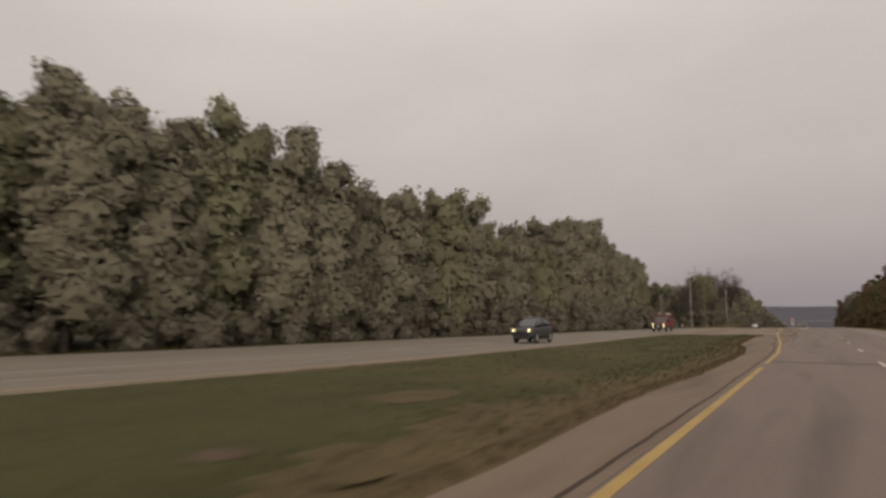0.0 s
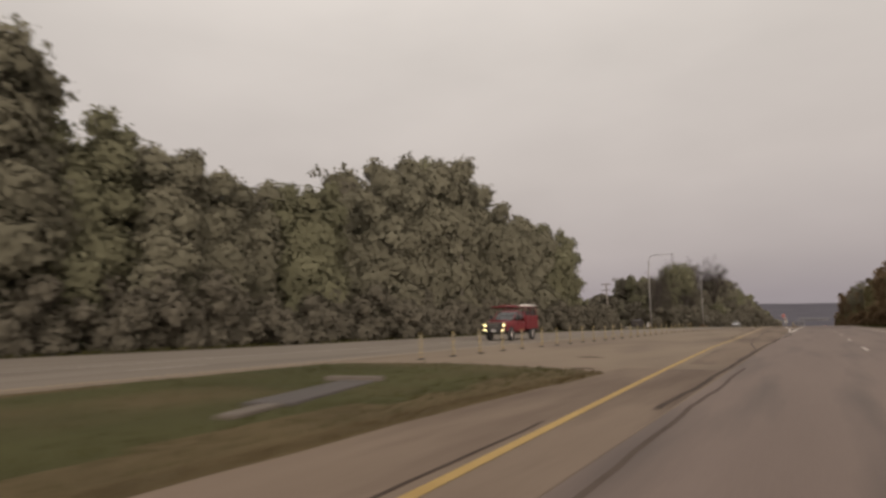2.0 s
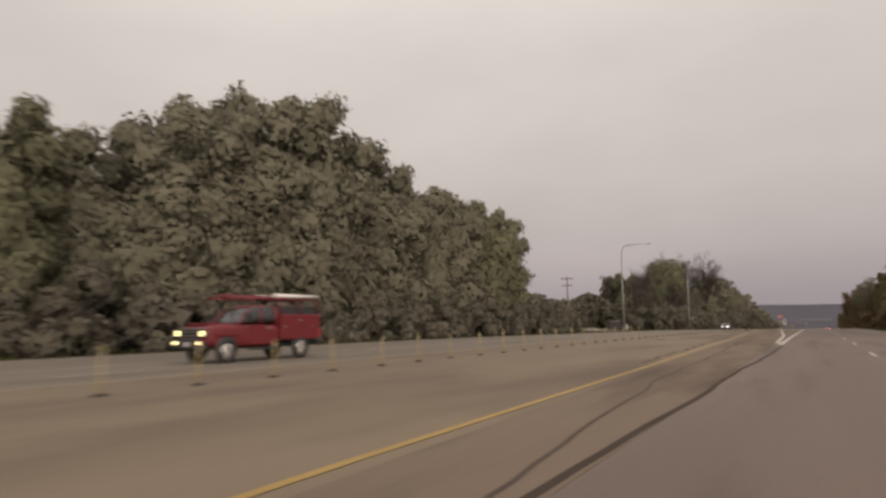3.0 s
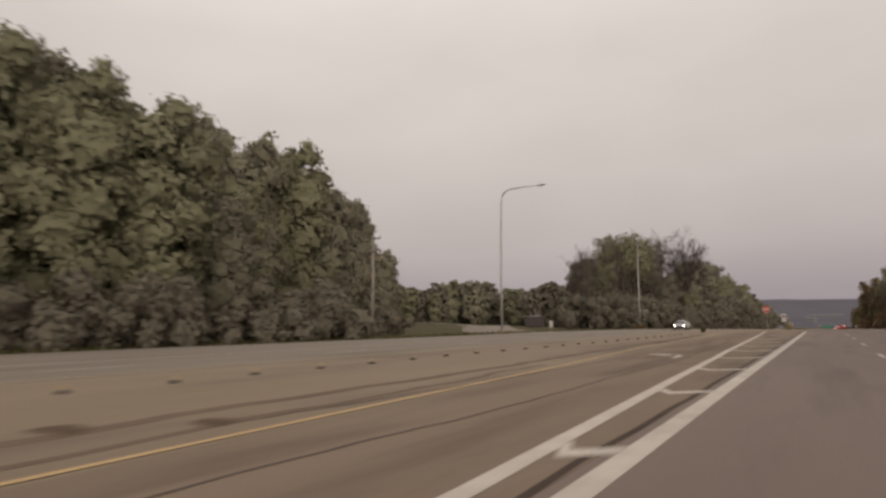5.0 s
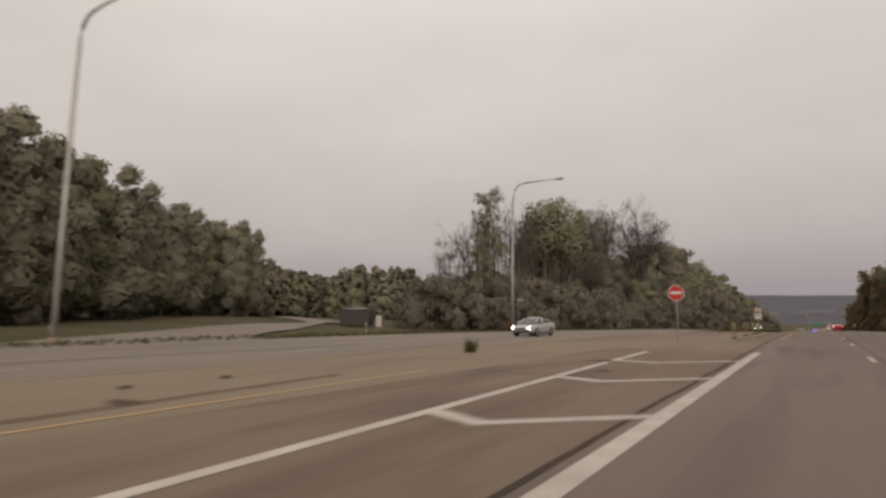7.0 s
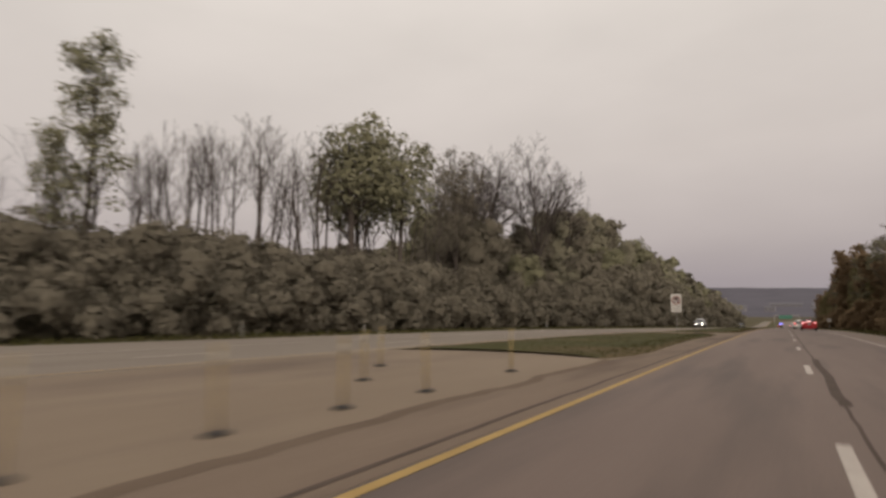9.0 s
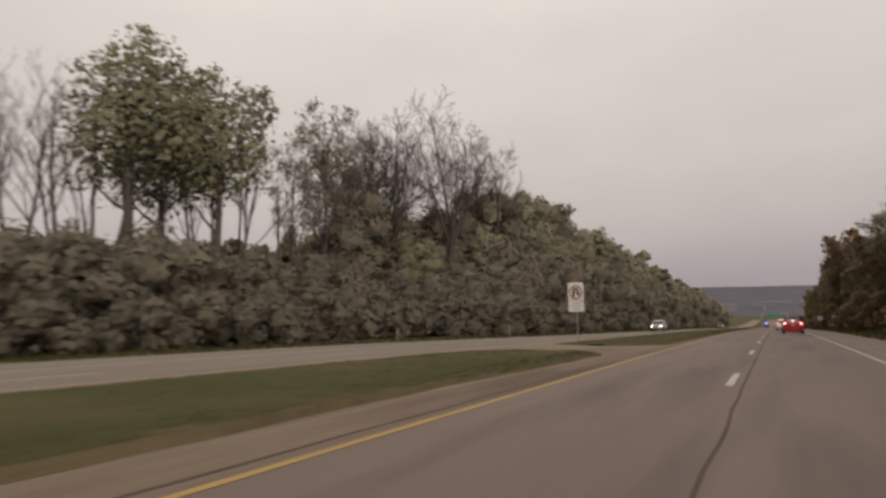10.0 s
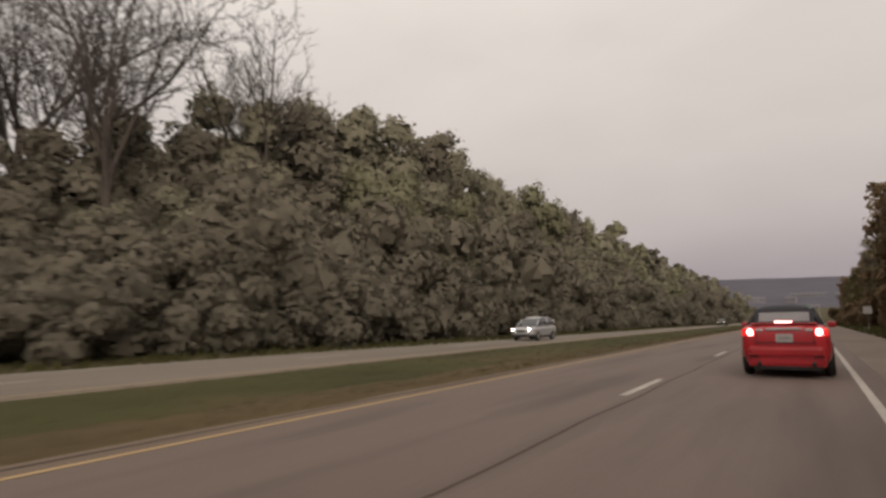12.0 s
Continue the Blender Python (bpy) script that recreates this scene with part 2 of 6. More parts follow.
def add_box(bm, c, s, bevel=0.0, rot=None):
    """A box of size s at c in bm, its edges rounded by bevel."""
    m = Matrix.Translation(c) @ (rot or Matrix()) @ Matrix.Diagonal((*s, 1))
    vs = bmesh.ops.create_cube(bm, size=1, matrix=m)["verts"]
    if bevel:
        es = list({e for v in vs for e in v.link_edges})
        bmesh.ops.bevel(bm, geom=es, offset=bevel, segments=2, affect="EDGES", profile=0.6)
    return bm


def box(c, s, bevel=0.0, rot=None):
    return add_box(bmesh.new(), c, s, bevel, rot)


def tube_arrays(pts, radii, sides):
    """Vertices and quads of a tube along pts."""
    pts = np.asarray(pts, float)
    d = np.gradient(pts, axis=0)
    d /= np.linalg.norm(d, axis=1)[:, None] + 1e-9
    ref = np.where(np.abs(d[:, 2:3]) > 0.9, np.array([[1.0, 0, 0]]), np.array([[0, 0, 1.0]]))
    u = np.cross(d, ref)
    u /= np.linalg.norm(u, axis=1)[:, None] + 1e-9
    w = np.cross(d, u)
    a = np.arange(sides) * 2 * np.pi / sides
    r = np.asarray(radii, float)[:, None, None]
    v = pts[:, None] + r * (np.cos(a)[None, :, None] * u[:, None] + np.sin(a)[None, :, None] * w[:, None])
    n = len(pts)
    i, j = np.meshgrid(np.arange(n - 1), np.arange(sides), indexing="ij")
    k = (j + 1) % sides
    f = np.stack([i * sides + j, i * sides + k, (i + 1) * sides + k, (i + 1) * sides + j], -1).reshape(-1, 4)
    return v.reshape(-1, 3), f


def tube_mesh(name, pts, radii, sides, mat, caps=True):
    v, f = tube_arrays(pts, radii, sides)
    f = f.tolist()
    if caps:
        f += [list(range(sides))[::-1], list(range(len(v) - sides, len(v)))]
    return data_mesh(name, v, f, mat, smooth=True)


def joined(pieces):
    """Several (verts, quads) as one."""
    vs, fs, n = [], [], 0
    for v, f in pieces:
        vs.append(v)
        fs.append(f + n)
        n += len(v)
    return np.concatenate(vs), np.concatenate(fs)


# ---- the lie of the land ----
SLOPES = [-0.0031, 0.0014, 0.0097, 0.0139, 0.011, 0.0103, 0.01, 0.0063, 0.0032, 0.0014, 0.0035, 0.0054, 0.0007, -0.0071, -0.0106, -0.0131, -0.0166, -0.0191, -0.0223, -0.0239, -0.0248, -0.0252, -0.0255, -0.0256, -0.0256, -0.0257, -0.0257, -0.0257]
_y = np.arange(-20.0, 1001.0)
_s = np.interp(_y, np.append(np.arange(-20, 521, 20.0), [600, 720, 900]), SLOPES + [-0.02, 0.0, 0.0])
_z = np.concatenate([[0], np.cumsum((_s[1:] + _s[:-1]) / 2)])
_z -= np.interp(0, _y, _z)


def gz(y):
    """Height of the roadway at y."""
    return np.interp(y, _y, _z)


def slope(y):
    return float(np.interp(y, _y, _s))


def smooth(a, b, x):
    t = np.clip((np.asarray(x, float) - a) / (b - a), 0, 1)
    return t * t * (3 - 2 * t)


def land(x, y):
    """Height of the open land at x, y: it rises beside the road and climbs to a ridge far ahead."""
    x, y = np.asarray(x, float), np.asarray(y, float)
    z = gz(y) - 0.07
    z = z + 0.55 * smooth(42, 62, -x) + 1.6 * smooth(66, 115, -x) + 0.5 * smooth(12, 30, x)
    z = z + 0.5 * np.exp(-((x + 50) / 8) ** 2 - ((y - 244.5) / 9) ** 2)
    far = smooth(1350, 2500, y) * (84 + 2 * np.sin(x / 310.0) + 1.5 * np.sin(x / 97.0 + 1) - 0.03 * x)
    side = smooth(260, 1500, np.abs(x)) * 12
    return z + far + side


def edge(*knots):
    ys, xs = zip(*knots)
    return lambda y: np.interp(y, ys, xs)


WEST_FAR = edge((-200, -37), (42, -37), (58, -34.5), (75, -32.5), (165, -32), (185, -31), (235, -27), (262, -23.5), (300, -20.5), (326, -15), (350, -13.6), (900, -13.2))
WEST_NEAR = edge((-200, -15.2), (60, -14.6), (160, -14.8), (182, -14.2), (240, -11.3), (262, -10.8), (284, -9.7), (300, -8.2), (325, -7.3), (900, -7.2))
EAST_LEFT = edge((-200, -0.33), (228, -0.33), (233, -0.12), (900, -0.12))
EAST_RIGHT = edge((-200, 7.75), (900, 7.75))


def ribbon(name, left, right, y0, y1, dz, mat, step=2.0, cols=2, skirt=0.0, wobble=0.0):
    """A strip of paving or paint between two edge lines, laid on the road's height plus dz."""
    ys = np.arange(y0, y1 + step * 0.5, step)
    l, r = left(ys), right(ys)
    if wobble:
        w = np.array([noise.noise((y * 0.35, 3.1, y0 * 0.01)) + 0.5 * noise.noise((y * 1.7, 9.2, y0 * 0.01)) for y in ys]) * wobble
        l, r = l + w, r + w
    t = np.linspace(0, 1, cols)
    x = l[:, None] * (1 - t) + r[:, None] * t
    z = np.repeat((gz(ys) + dz)[:, None], cols, 1)
    y = np.repeat(ys[:, None], cols, 1)
    if skirt:
        x = np.concatenate([x[:, :1] - 0.02, x, x[:, -1:] + 0.02], 1)
        y = np.concatenate([y[:, :1], y, y[:, -1:]], 1)
        z = np.concatenate([z[:, :1] - skirt, z, z[:, -1:] - skirt], 1)
    n, c = x.shape
    v = np.stack([x, y, z], -1).reshape(-1, 3)
    i, j = np.meshgrid(np.arange(n - 1), np.arange(c - 1), indexing="ij")
    a = i * c + j
    f = np.stack([a, a + 1, a + c + 1, a + c], -1).reshape(-1, 4)
    return data_mesh(name, v, f, mat)


def structure(name, me, label, category):
    return tagged(new(name, me), label, category, kind="structure")


# ---- ground and roads ----
gx = np.array([-4000, -2500, -1500, -1000, -700, -500, -400, -320, -260, -210, -170, -140, -115, -95, -80, -70, -62, -56, -50, -45, -40, -36, -30, -20, -10, 0, 8, 11, 14, 18, 24, 32, 45, 65, 95, 140, 210, 320, 500, 800, 1300, 2500, 4000.0])
gy = np.concatenate([[-2500, -1200, -600, -300, -150], np.arange(-80, 620, 10.0), np.arange(620, 1300, 40.0), np.arange(1300, 2700, 100.0), [2900, 3400, 4500]])
GX, GY = np.meshgrid(gx, gy)
GZ = land(GX, GY) + np.where((np.abs(GX + 12) > 26), 0.05, 0.0) * np.sin(GX * 0.31) * np.cos(GY * 0.23)
ny, nx = GX.shape
a = (np.arange(ny - 1)[:, None] * nx + np.arange(nx - 1)[None]).reshape(-1)
me = data_mesh("ground", np.stack([GX, GY, GZ], -1).reshape(-1, 3), np.stack([a, a + 1, a + nx + 1, a + nx], -1), [GROUND, HAZE_HILL], smooth=True)
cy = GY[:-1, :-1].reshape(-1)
# beyond y 1250 the ground takes the haze-tinted colour
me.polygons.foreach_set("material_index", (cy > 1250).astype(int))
structure("ground", me, "rough meadow rising to a wooded ridge tinted haze-blue beyond the highway", "ground")

structure("road_west", ribbon("road_west", WEST_FAR, WEST_NEAR, -120, 860, 0.0, ASPHALT_OLD, cols=6, skirt=0.12), "pale worn asphalt carriageway of the oncoming traffic", "road")
structure("pavement", ribbon("pavement", lambda y: WEST_NEAR(y) + 0.012, lambda y: EAST_LEFT(y) - 0.012, -120, 860, 0.0, CONCRETE, cols=5, skirt=0.12), "stained tan paving of the highway median and shoulder", "pavement")
structure("road_east", ribbon("road_east", EAST_LEFT, EAST_RIGHT, -120, 860, 0.004, ASPHALT, cols=4, skirt=0.12), "brownish grey asphalt carriageway with two lanes", "road")
structure("shoulder", ribbon("shoulder", lambda y: EAST_RIGHT(y) + 0.012, edge((-200, 10.2), (900, 10.2)), -120, 860, 0.0, SHOULDER, cols=2, skirt=0.12), "tan gravelly shoulder beside the outer lane", "road shoulder")

SOUTH_RIGHT = edge((-200, -1.4), (-8, -1.45), (0, -1.8), (6, -1.62), (12, -1.55), (21, -1.6), (28, -2.2), (34, -3.05), (42, -3.2), (52, -3.5), (57, -3.3), (61, -3.1))
structure("shoulder_inner", ribbon("shoulder_inner", lambda y: SOUTH_RIGHT(y) - 0.15, lambda y: EAST_LEFT(y) - 0.03, -120, 62, 0.003, INNER, cols=3), "brown asphalt shoulder beside the southern grass", "road shoulder")
structure("shoulder_inner_north", ribbon("shoulder_inner_north", edge((224, -1.9), (240, -1.75), (258, -1.9), (262, -1.6), (293, -1.75), (298, -1.2), (860, -0.7)), lambda y: EAST_LEFT(y) - 0.03, 224, 860, 0.003, INNER, cols=3), "brown asphalt shoulder beside the northern median", "road shoulder")
structure("turning_lane", ribbon("turning_lane", lambda y: np.interp(y, [60, 76, 90, 120, 150, 181, 212], [-1.6, -2.3, -2.7, -3.6, -5.0, -6.5, -6.2]), lambda y: EAST_LEFT(y) - 0.03, 64, 212, 0.003, INNER, cols=4), "worn brown asphalt of the left-turn lane", "road")


# the side road climbs away to the left and swings round a bend
SIDE = np.array([(-27.5, 200.5), (-37, 207), (-46, 219), (-55.5, 235), (-64, 250), (-72, 261), (-84, 269.5), (-100, 276), (-120, 282), (-150, 288), (-180, 290)])
tt = np.linspace(0, len(SIDE) - 1, 60)
sx, sy = np.interp(tt, range(len(SIDE)), SIDE[:, 0]), np.interp(tt, range(len(SIDE)), SIDE[:, 1])
for _ in range(3):
    sx[1:-1], sy[1:-1] = (sx[:-2] + 2 * sx[1:-1] + sx[2:]) / 4, (sy[:-2] + 2 * sy[1:-1] + sy[2:]) / 4
dx, dy = np.gradient(sx), np.gradient(sy)
dl = np.hypot(dx, dy)
hw = np.interp(tt, [0, 1, 2, 3.5, 11], [9.0, 6.5, 4.9, 4.3, 3.6])
rows_v = [np.stack([sx + s * hw * -dy / dl, sy + s * hw * dx / dl], -1) for s in (-1, -0.4, 0.4, 1)]
sv = np.stack(rows_v, 1).reshape(-1, 2)
rise = np.repeat(np.interp(tt, [0, 0.8, 2, 12], [0.065, 0.075, 0.15, 0.2]), 4)
a = (np.arange(59)[:, None] * 4 + np.arange(3)[None]).reshape(-1)
structure("road_side", data_mesh("road_side", np.column_stack([sv, land(sv[:, 0], sv[:, 1]) + rise]), np.stack([a, a + 1, a + 5, a + 4], -1), ASPHALT_OLD), "pale asphalt side road curving up past the woods", "road")

# ---- paint on the road ----
def line(name, centre, width, y0, y1, mat, label, step=1.0, dz=0.010, wobble=0.0):
    return structure(name, ribbon(name, lambda y: centre(y) - width / 2, lambda y: centre(y) + width / 2, y0, y1, dz, mat, step=step, wobble=wobble), label, "road marking")


def const(x):
    return lambda y: np.full(np.shape(y), float(x))


TURN_YELLOW = edge((-200, -0.21), (22, -0.21), (35, -0.62), (49, -1.3), (62, -2.0), (76, -2.65), (90, -2.95), (120, -3.9), (135, -4.5), (150, -5.35), (164, -6.5), (181, -6.9), (200, -7.3))
line("road_marking_yellow_start", TURN_YELLOW, 0.15, -120, 11.0, YELLOW, "bright yellow edge line beside the southern grass", step=0.6)
line("road_marking_yellow_south", TURN_YELLOW, 0.15, 13.2, 100, YELLOW, "bright yellow edge line swinging into the median")
line("road_marking_yellow_faded", TURN_YELLOW, 0.14, 100.2, 198, YELLOW_FADED, "faded yellow line along the turning lane")
line("road_marking_yellow_far", const(0.0), 0.13, 300.2, 860, YELLOW_FADED, "faded yellow edge line beside the passing lane")
line("road_marking_yellow_north", const(0.0), 0.14, 229, 300, YELLOW, "yellow edge line beside the passing lane")
line("road_marking_yellow_return", edge((227.2, -2.0), (228, -1.45), (229, -0.6)), 0.09, 227.9, 229.0, YELLOW_FADED, "short yellow line curving back to the lane", step=0.3, dz=0.009)
line("road_marking_gore_inner", const(-0.05), 0.29, 109.5, 212, WHITE, "broad white line beside the passing lane")
line("road_marking_gore_outer", edge((109.5, -0.35), (120, -0.5), (137, -0.86), (148, -1.4), (156, -1.75), (163, -2.12), (175, -2.6), (191, -3.25), (211, -4.1)), 0.24, 113, 210, WHITE, "white line dividing off the turning lane")
line("road_marking_edge", const(7.3), 0.13, -120, 860, WHITE, "white edge line along the outer shoulder")
line("road_marking_west_inner", lambda y: WEST_NEAR(y) - 0.35, 0.13, -120, 860, YELLOW_FADED, "faded edge line of the oncoming carriageway")
line("road_marking_west_outer", lambda y: np.interp(y, [-200, 170, 330, 900], [-22.1, -22.1, -14.6, -12.9]), 0.13, -120, 860, WHITE, "white outer line of the oncoming carriageway")

# tapered start of the gore
bm = bmesh.new()
vs = [bm.verts.new((x, y, gz(y) + 0.013)) for x, y in ((0.12, 109.0), (0.12, 109.9), (-0.3, 115.2), (-0.62, 114.9))]
bm.faces.new(vs)
bmesh.ops.recalc_face_normals(bm, faces=bm.faces[:])
me = bpy.data.meshes.new("gore_nose")
bm.to_mesh(me)
bm.free()
me.materials.append(WHITE)
structure("road_marking_gore_nose", me, "white point where the gore lines meet", "road marking")


def flat_shape(name, outlines, x, y, mat, dz=0.012):
    """Flat outlines, painted at x, y and tipped to the road's slope."""
    verts, faces = [], []
    for o in outlines:
        faces.append(list(range(len(verts), len(verts) + len(o))))
        verts += [(px, py, 0) for px, py in o]
    me = data_mesh(name, verts, faces, mat)
    ob = new(name, me)
    ob.matrix_basis = pose(x, y, float(gz(y)) + dz, math.degrees(math.atan(slope(y))))
    return ob


# lane dashes, one object each on one mesh
dash_mesh = data_mesh("lane_dash", [(-0.06, 0, 0), (0.06, 0, 0), (0.06, 3.05, 0), (-0.06, 3.05, 0)], [[0, 1, 2, 3]], WHITE)
dash_wide = data_mesh("lane_dash", [(-0.075, 0, 0), (0.075, 0, 0), (0.075, 3.05, 0), (-0.075, 3.05, 0)], [[0, 1, 2, 3]], WHITE)
for k in range(-24, 34):
    y = 244.58 + 12.19 * k
    ob = tagged(new("lane_dash", dash_wide), "worn white dash between the two lanes", "road marking", "dashes between the lanes")
    ob.matrix_basis = pose(3.53, y, float(gz(y)) + 0.010, math.degrees(math.atan(slope(y + 1.5))))
for k in range(0, 32):
    y = -18 + 12.19 * k
    ob = tagged(new("lane_dash", dash_mesh), "faded white dash on the oncoming carriageway", "road marking", "dashes of the oncoming carriageway")
    ob.matrix_basis = pose(float(np.interp(y, [0, 170, 330, 900], [-18.4, -18.4, -11.1, -10.2])), y, float(gz(y)) + 0.006, math.degrees(math.atan(slope(y + 1.5))))

# chevrons in the gore
for k in range(-4, 11):
    y = 144.43 + 5.952 * k
    gl = float(np.interp(y, [109.5, 120, 137, 148, 163, 175, 191, 211], [-0.35, -0.5, -0.86, -1.4, -2.12, -2.6, -3.25, -4.1]))
    ax = gl * 0.62 - 0.1
    rise_r = (-0.2 - ax) * 0.95
    o = [(gl + 0.1, 0.45), (ax, 0.0), (-0.2, rise_r), (-0.2, rise_r + 0.42), (ax, 0.42), (gl + 0.1, 0.87)]
    ob = flat_shape("chevron", [[o[0], o[1], o[4], o[5]], [o[1], o[2], o[3], o[4]]], 0, y, WHITE)
    tagged(ob, "worn white chevron stripe inside the gore", "road marking", "chevrons in the gore")

# the left-turn arrow: a stem that bends into a barbed head
stem = [(0.12, -1.3), (0.30, -1.3), (0.30, 0.35), (0.12, 0.15)]
bend = [(0.12, 0.15), (0.30, 0.35), (0.05, 0.85), (-0.35, 0.95), (-0.35, 0.60), (-0.02, 0.52)]
head = [(-0.35, 0.15), (-0.35, 1.45), (-1.25, 0.85)]
tagged(flat_shape("turn_arrow", [stem, bend, head], -3.35, 157.0, WHITE), "white turning arrow painted on the median turning lane", "road marking")

# ---- tar-sealed cracks and joints ----
line("tar_joint", edge((50, -0.5), (76, -0.46), (82, -0.34), (89, -0.25), (100, 0.05), (109, 0.12)), 0.12, 54, 108, TAR, "dark tar-sealed joint along the lane's inner edge", step=0.6, dz=0.008, wobble=0.06)
line("tar_joint", edge((108, 0.0), (120, -0.3), (137, -0.40), (148, -0.40), (228, -0.42)), 0.10, 118, 228, TAR, "dark tar-sealed joint beside the broad white line", step=0.7, dz=0.007, wobble=0.05)
line("tar_joint", const(-0.40), 0.09, 228.7, 860, TAR_FAINT, "dark tar-sealed joint along the lane's inner edge", step=0.7, dz=0.007, wobble=0.05)
line("tar_lane_crack", const(3.80), 0.05, 205, 860, TAR_FAINT, "dark crack running beside the lane dashes", step=0.7, dz=0.007, wobble=0.05)
line("tar_lane_patch", edge((250, 3.80), (256, 3.86), (263, 3.84)), 0.19, 251, 263, TAR_FAINT, "broad tar patch beside the lane dashes", step=0.6, dz=0.006, wobble=0.05)
line("tar_turn_crack", edge((66, -0.6), (74, -0.6), (78, -0.95), (85, -1.65), (94, -1.85), (118, -2.5), (136, -3.0), (139, -2.85), (149, -2.72), (157, -2.75), (162, -3.1), (170, -3.4), (178, -4.0), (180, -4.5), (186, -4.2)), 0.07, 66, 186, TAR_FAINT, "thin wandering crack along the turning lane", step=0.6, dz=0.007, wobble=0.14)
line("tar_shoulder_crack", edge((-120, -0.62), (21, -0.48), (28, -0.62), (35, -1.06), (43, -1.2), (48, -1.5), (54, -1.8)), 0.065, -120, 52, TAR, "dark seam between shoulder and lane", step=0.7, dz=0.007, wobble=0.05)
line("tar_second_crack", edge((36, 0.0), (63, -0.08), (66, 0.22), (68, 0.0), (72, 0.2), (84, 0.2)), 0.08, 40, 63, TAR_FAINT, "thin dark crack just inside the lane edge", step=0.6, dz=0.008, wobble=0.07)
line("tar_left_crack", edge((136, -5.4), (150, -4.9), (165, -4.9)), 0.05, 138, 162, TAR_FAINT, "faint crack beside the yellow line", step=0.6, dz=0.007, wobble=0.2)


line("grit_drift", edge((222, -2.15), (228, -2.0), (240, -1.75), (250, -1.75), (259, -2.0)), 0.30, 223, 258.6, STAIN, "dark drift of grit where paving meets shoulder", step=0.4, dz=0.006, wobble=0.26)
line("grit_drift", edge((130, -6.6), (150, -6.9), (170, -7.6), (196, -8.4)), 0.42, 132, 196, STAIN, "dark drift of grit along the turning lane", step=0.6, dz=0.004, wobble=0.25)
line("grit_drift", edge((86, -3.3), (120, -4.6), (150, -6.0)), 0.22, 92, 150, STAIN, "thin drift of grit beside the faded line", step=0.6, dz=0.004, wobble=0.3)


def cross_crack(y, x0, x1, width, skew=0.0):
    n = max(4, int((x1 - x0) / 0.4))
    xs = np.linspace(x0, x1, n)
    w = np.array([noise.noise((x * 1.3, y, 0.5)) for x in xs]) * 0.15 + skew * (xs - x0)
    z = np.where(xs > -0.41, 0.009, 0.006)
    v = np.concatenate([np.column_stack([xs, y + w - width / 2, gz(y + w) + z]), np.column_stack([xs, y + w + width / 2, gz(y + w) + z])])
    a = np.arange(n - 1)
    structure("tar_cross_crack", data_mesh("tar_cross_crack", v, np.stack([a, a + 1, a + n + 1, a + n], -1), TAR), "tar-sealed crack across the paving", "road crack")


for y, x0, x1, w, s in ((14.3, -0.3, 7.6, 0.40, 0.0), (152.9, -2.6, -0.5, 0.10, 0.4), (177.9, -3.8, -0.5, 0.09, 0.4), (231.4, -1.7, 0.6, 0.08, 0.1), (95.0, -2.4, -0.5, 0.08, 0.1), (118.0, -2.0, -0.5, 0.08, -0.1), (199.0, -6.5, -0.5, 0.08, 0.0), (61.5, -2.2, -0.5, 0.08, 0.1)):
    cross_crack(y, x0, x1, w, s)


def patch(x, y, rx, ry, mat, label, dz=0.012, seed=0, base=0.0):
    """A low irregular patch of soil or leaf litter."""
    n = 18
    a = np.arange(n) * 2 * np.pi / n
    r = 1 + 0.28 * np.array([noise.noise((math.cos(t) * 1.3 + seed, math.sin(t) * 1.3, seed * 0.7)) for t in a]) * 1.6
    ring = np.column_stack([x + rx * r * np.cos(a), y + ry * r * np.sin(a)])
    mid = np.column_stack([x + 0.55 * rx * r * np.cos(a), y + 0.55 * ry * r * np.sin(a)])
    v = np.concatenate([np.column_stack([ring, gz(ring[:, 1]) + base + 0.008]), np.column_stack([mid, gz(mid[:, 1]) + base + dz]), [[x, y, gz(y) + base + dz * 1.2]]])
    f = [[i, (i + 1) % n, n + (i + 1) % n, n + i] for i in range(n)] + [[n + i, n + (i + 1) % n, 2 * n] for i in range(n)]
    return tagged(new("soil_patch", data_mesh("soil_patch", v, f, mat, smooth=True)), label, "soil patch", "debris on the median")


for i, (x, y, rx, ry) in enumerate(((-7.2, 171.9, 0.75, 0.25), (-7.7, 238.1, 0.6, 0.3), (-7.1, 241.4, 0.55, 0.25), (-6.0, 240.7, 0.4, 0.22), (-1.55, 231.6, 0.2, 0.4), (-7.0, 136.4, 0.5, 0.3), (-5.7, 137.9, 0.35, 0.25), (-8.1, 184.3, 0.45, 0.2), (-8.4, 190.5, 0.5, 0.25), (-4.3, 61.2, 0.4, 0.16), (-3.0, 200.7, 0.25, 0.18), (-5.8, 66.5, 0.5, 0.2), (-4.1, 204.0, 0.6, 0.25), (-9.0, 120.0, 0.5, 0.2))):
    patch(x, y, rx, ry, DIRT, "dark patch of damp soil and leaf litter on the paving", dz=0.03, seed=i)

for i, (x, y, rx, ry) in enumerate(((-4.2, -8.4, 0.4, 0.35), (-5.6, -2.8, 0.9, 1.1), (-6.5, 24.0, 0.6, 1.2), (-2.4, -8.2, 0.4, 0.4))):
    patch(x, y, rx, ry, GRASS_DRY if i else DIRT, "brown patch of withered grass and leaves", dz=0.03, seed=20 + i, base=0.075)


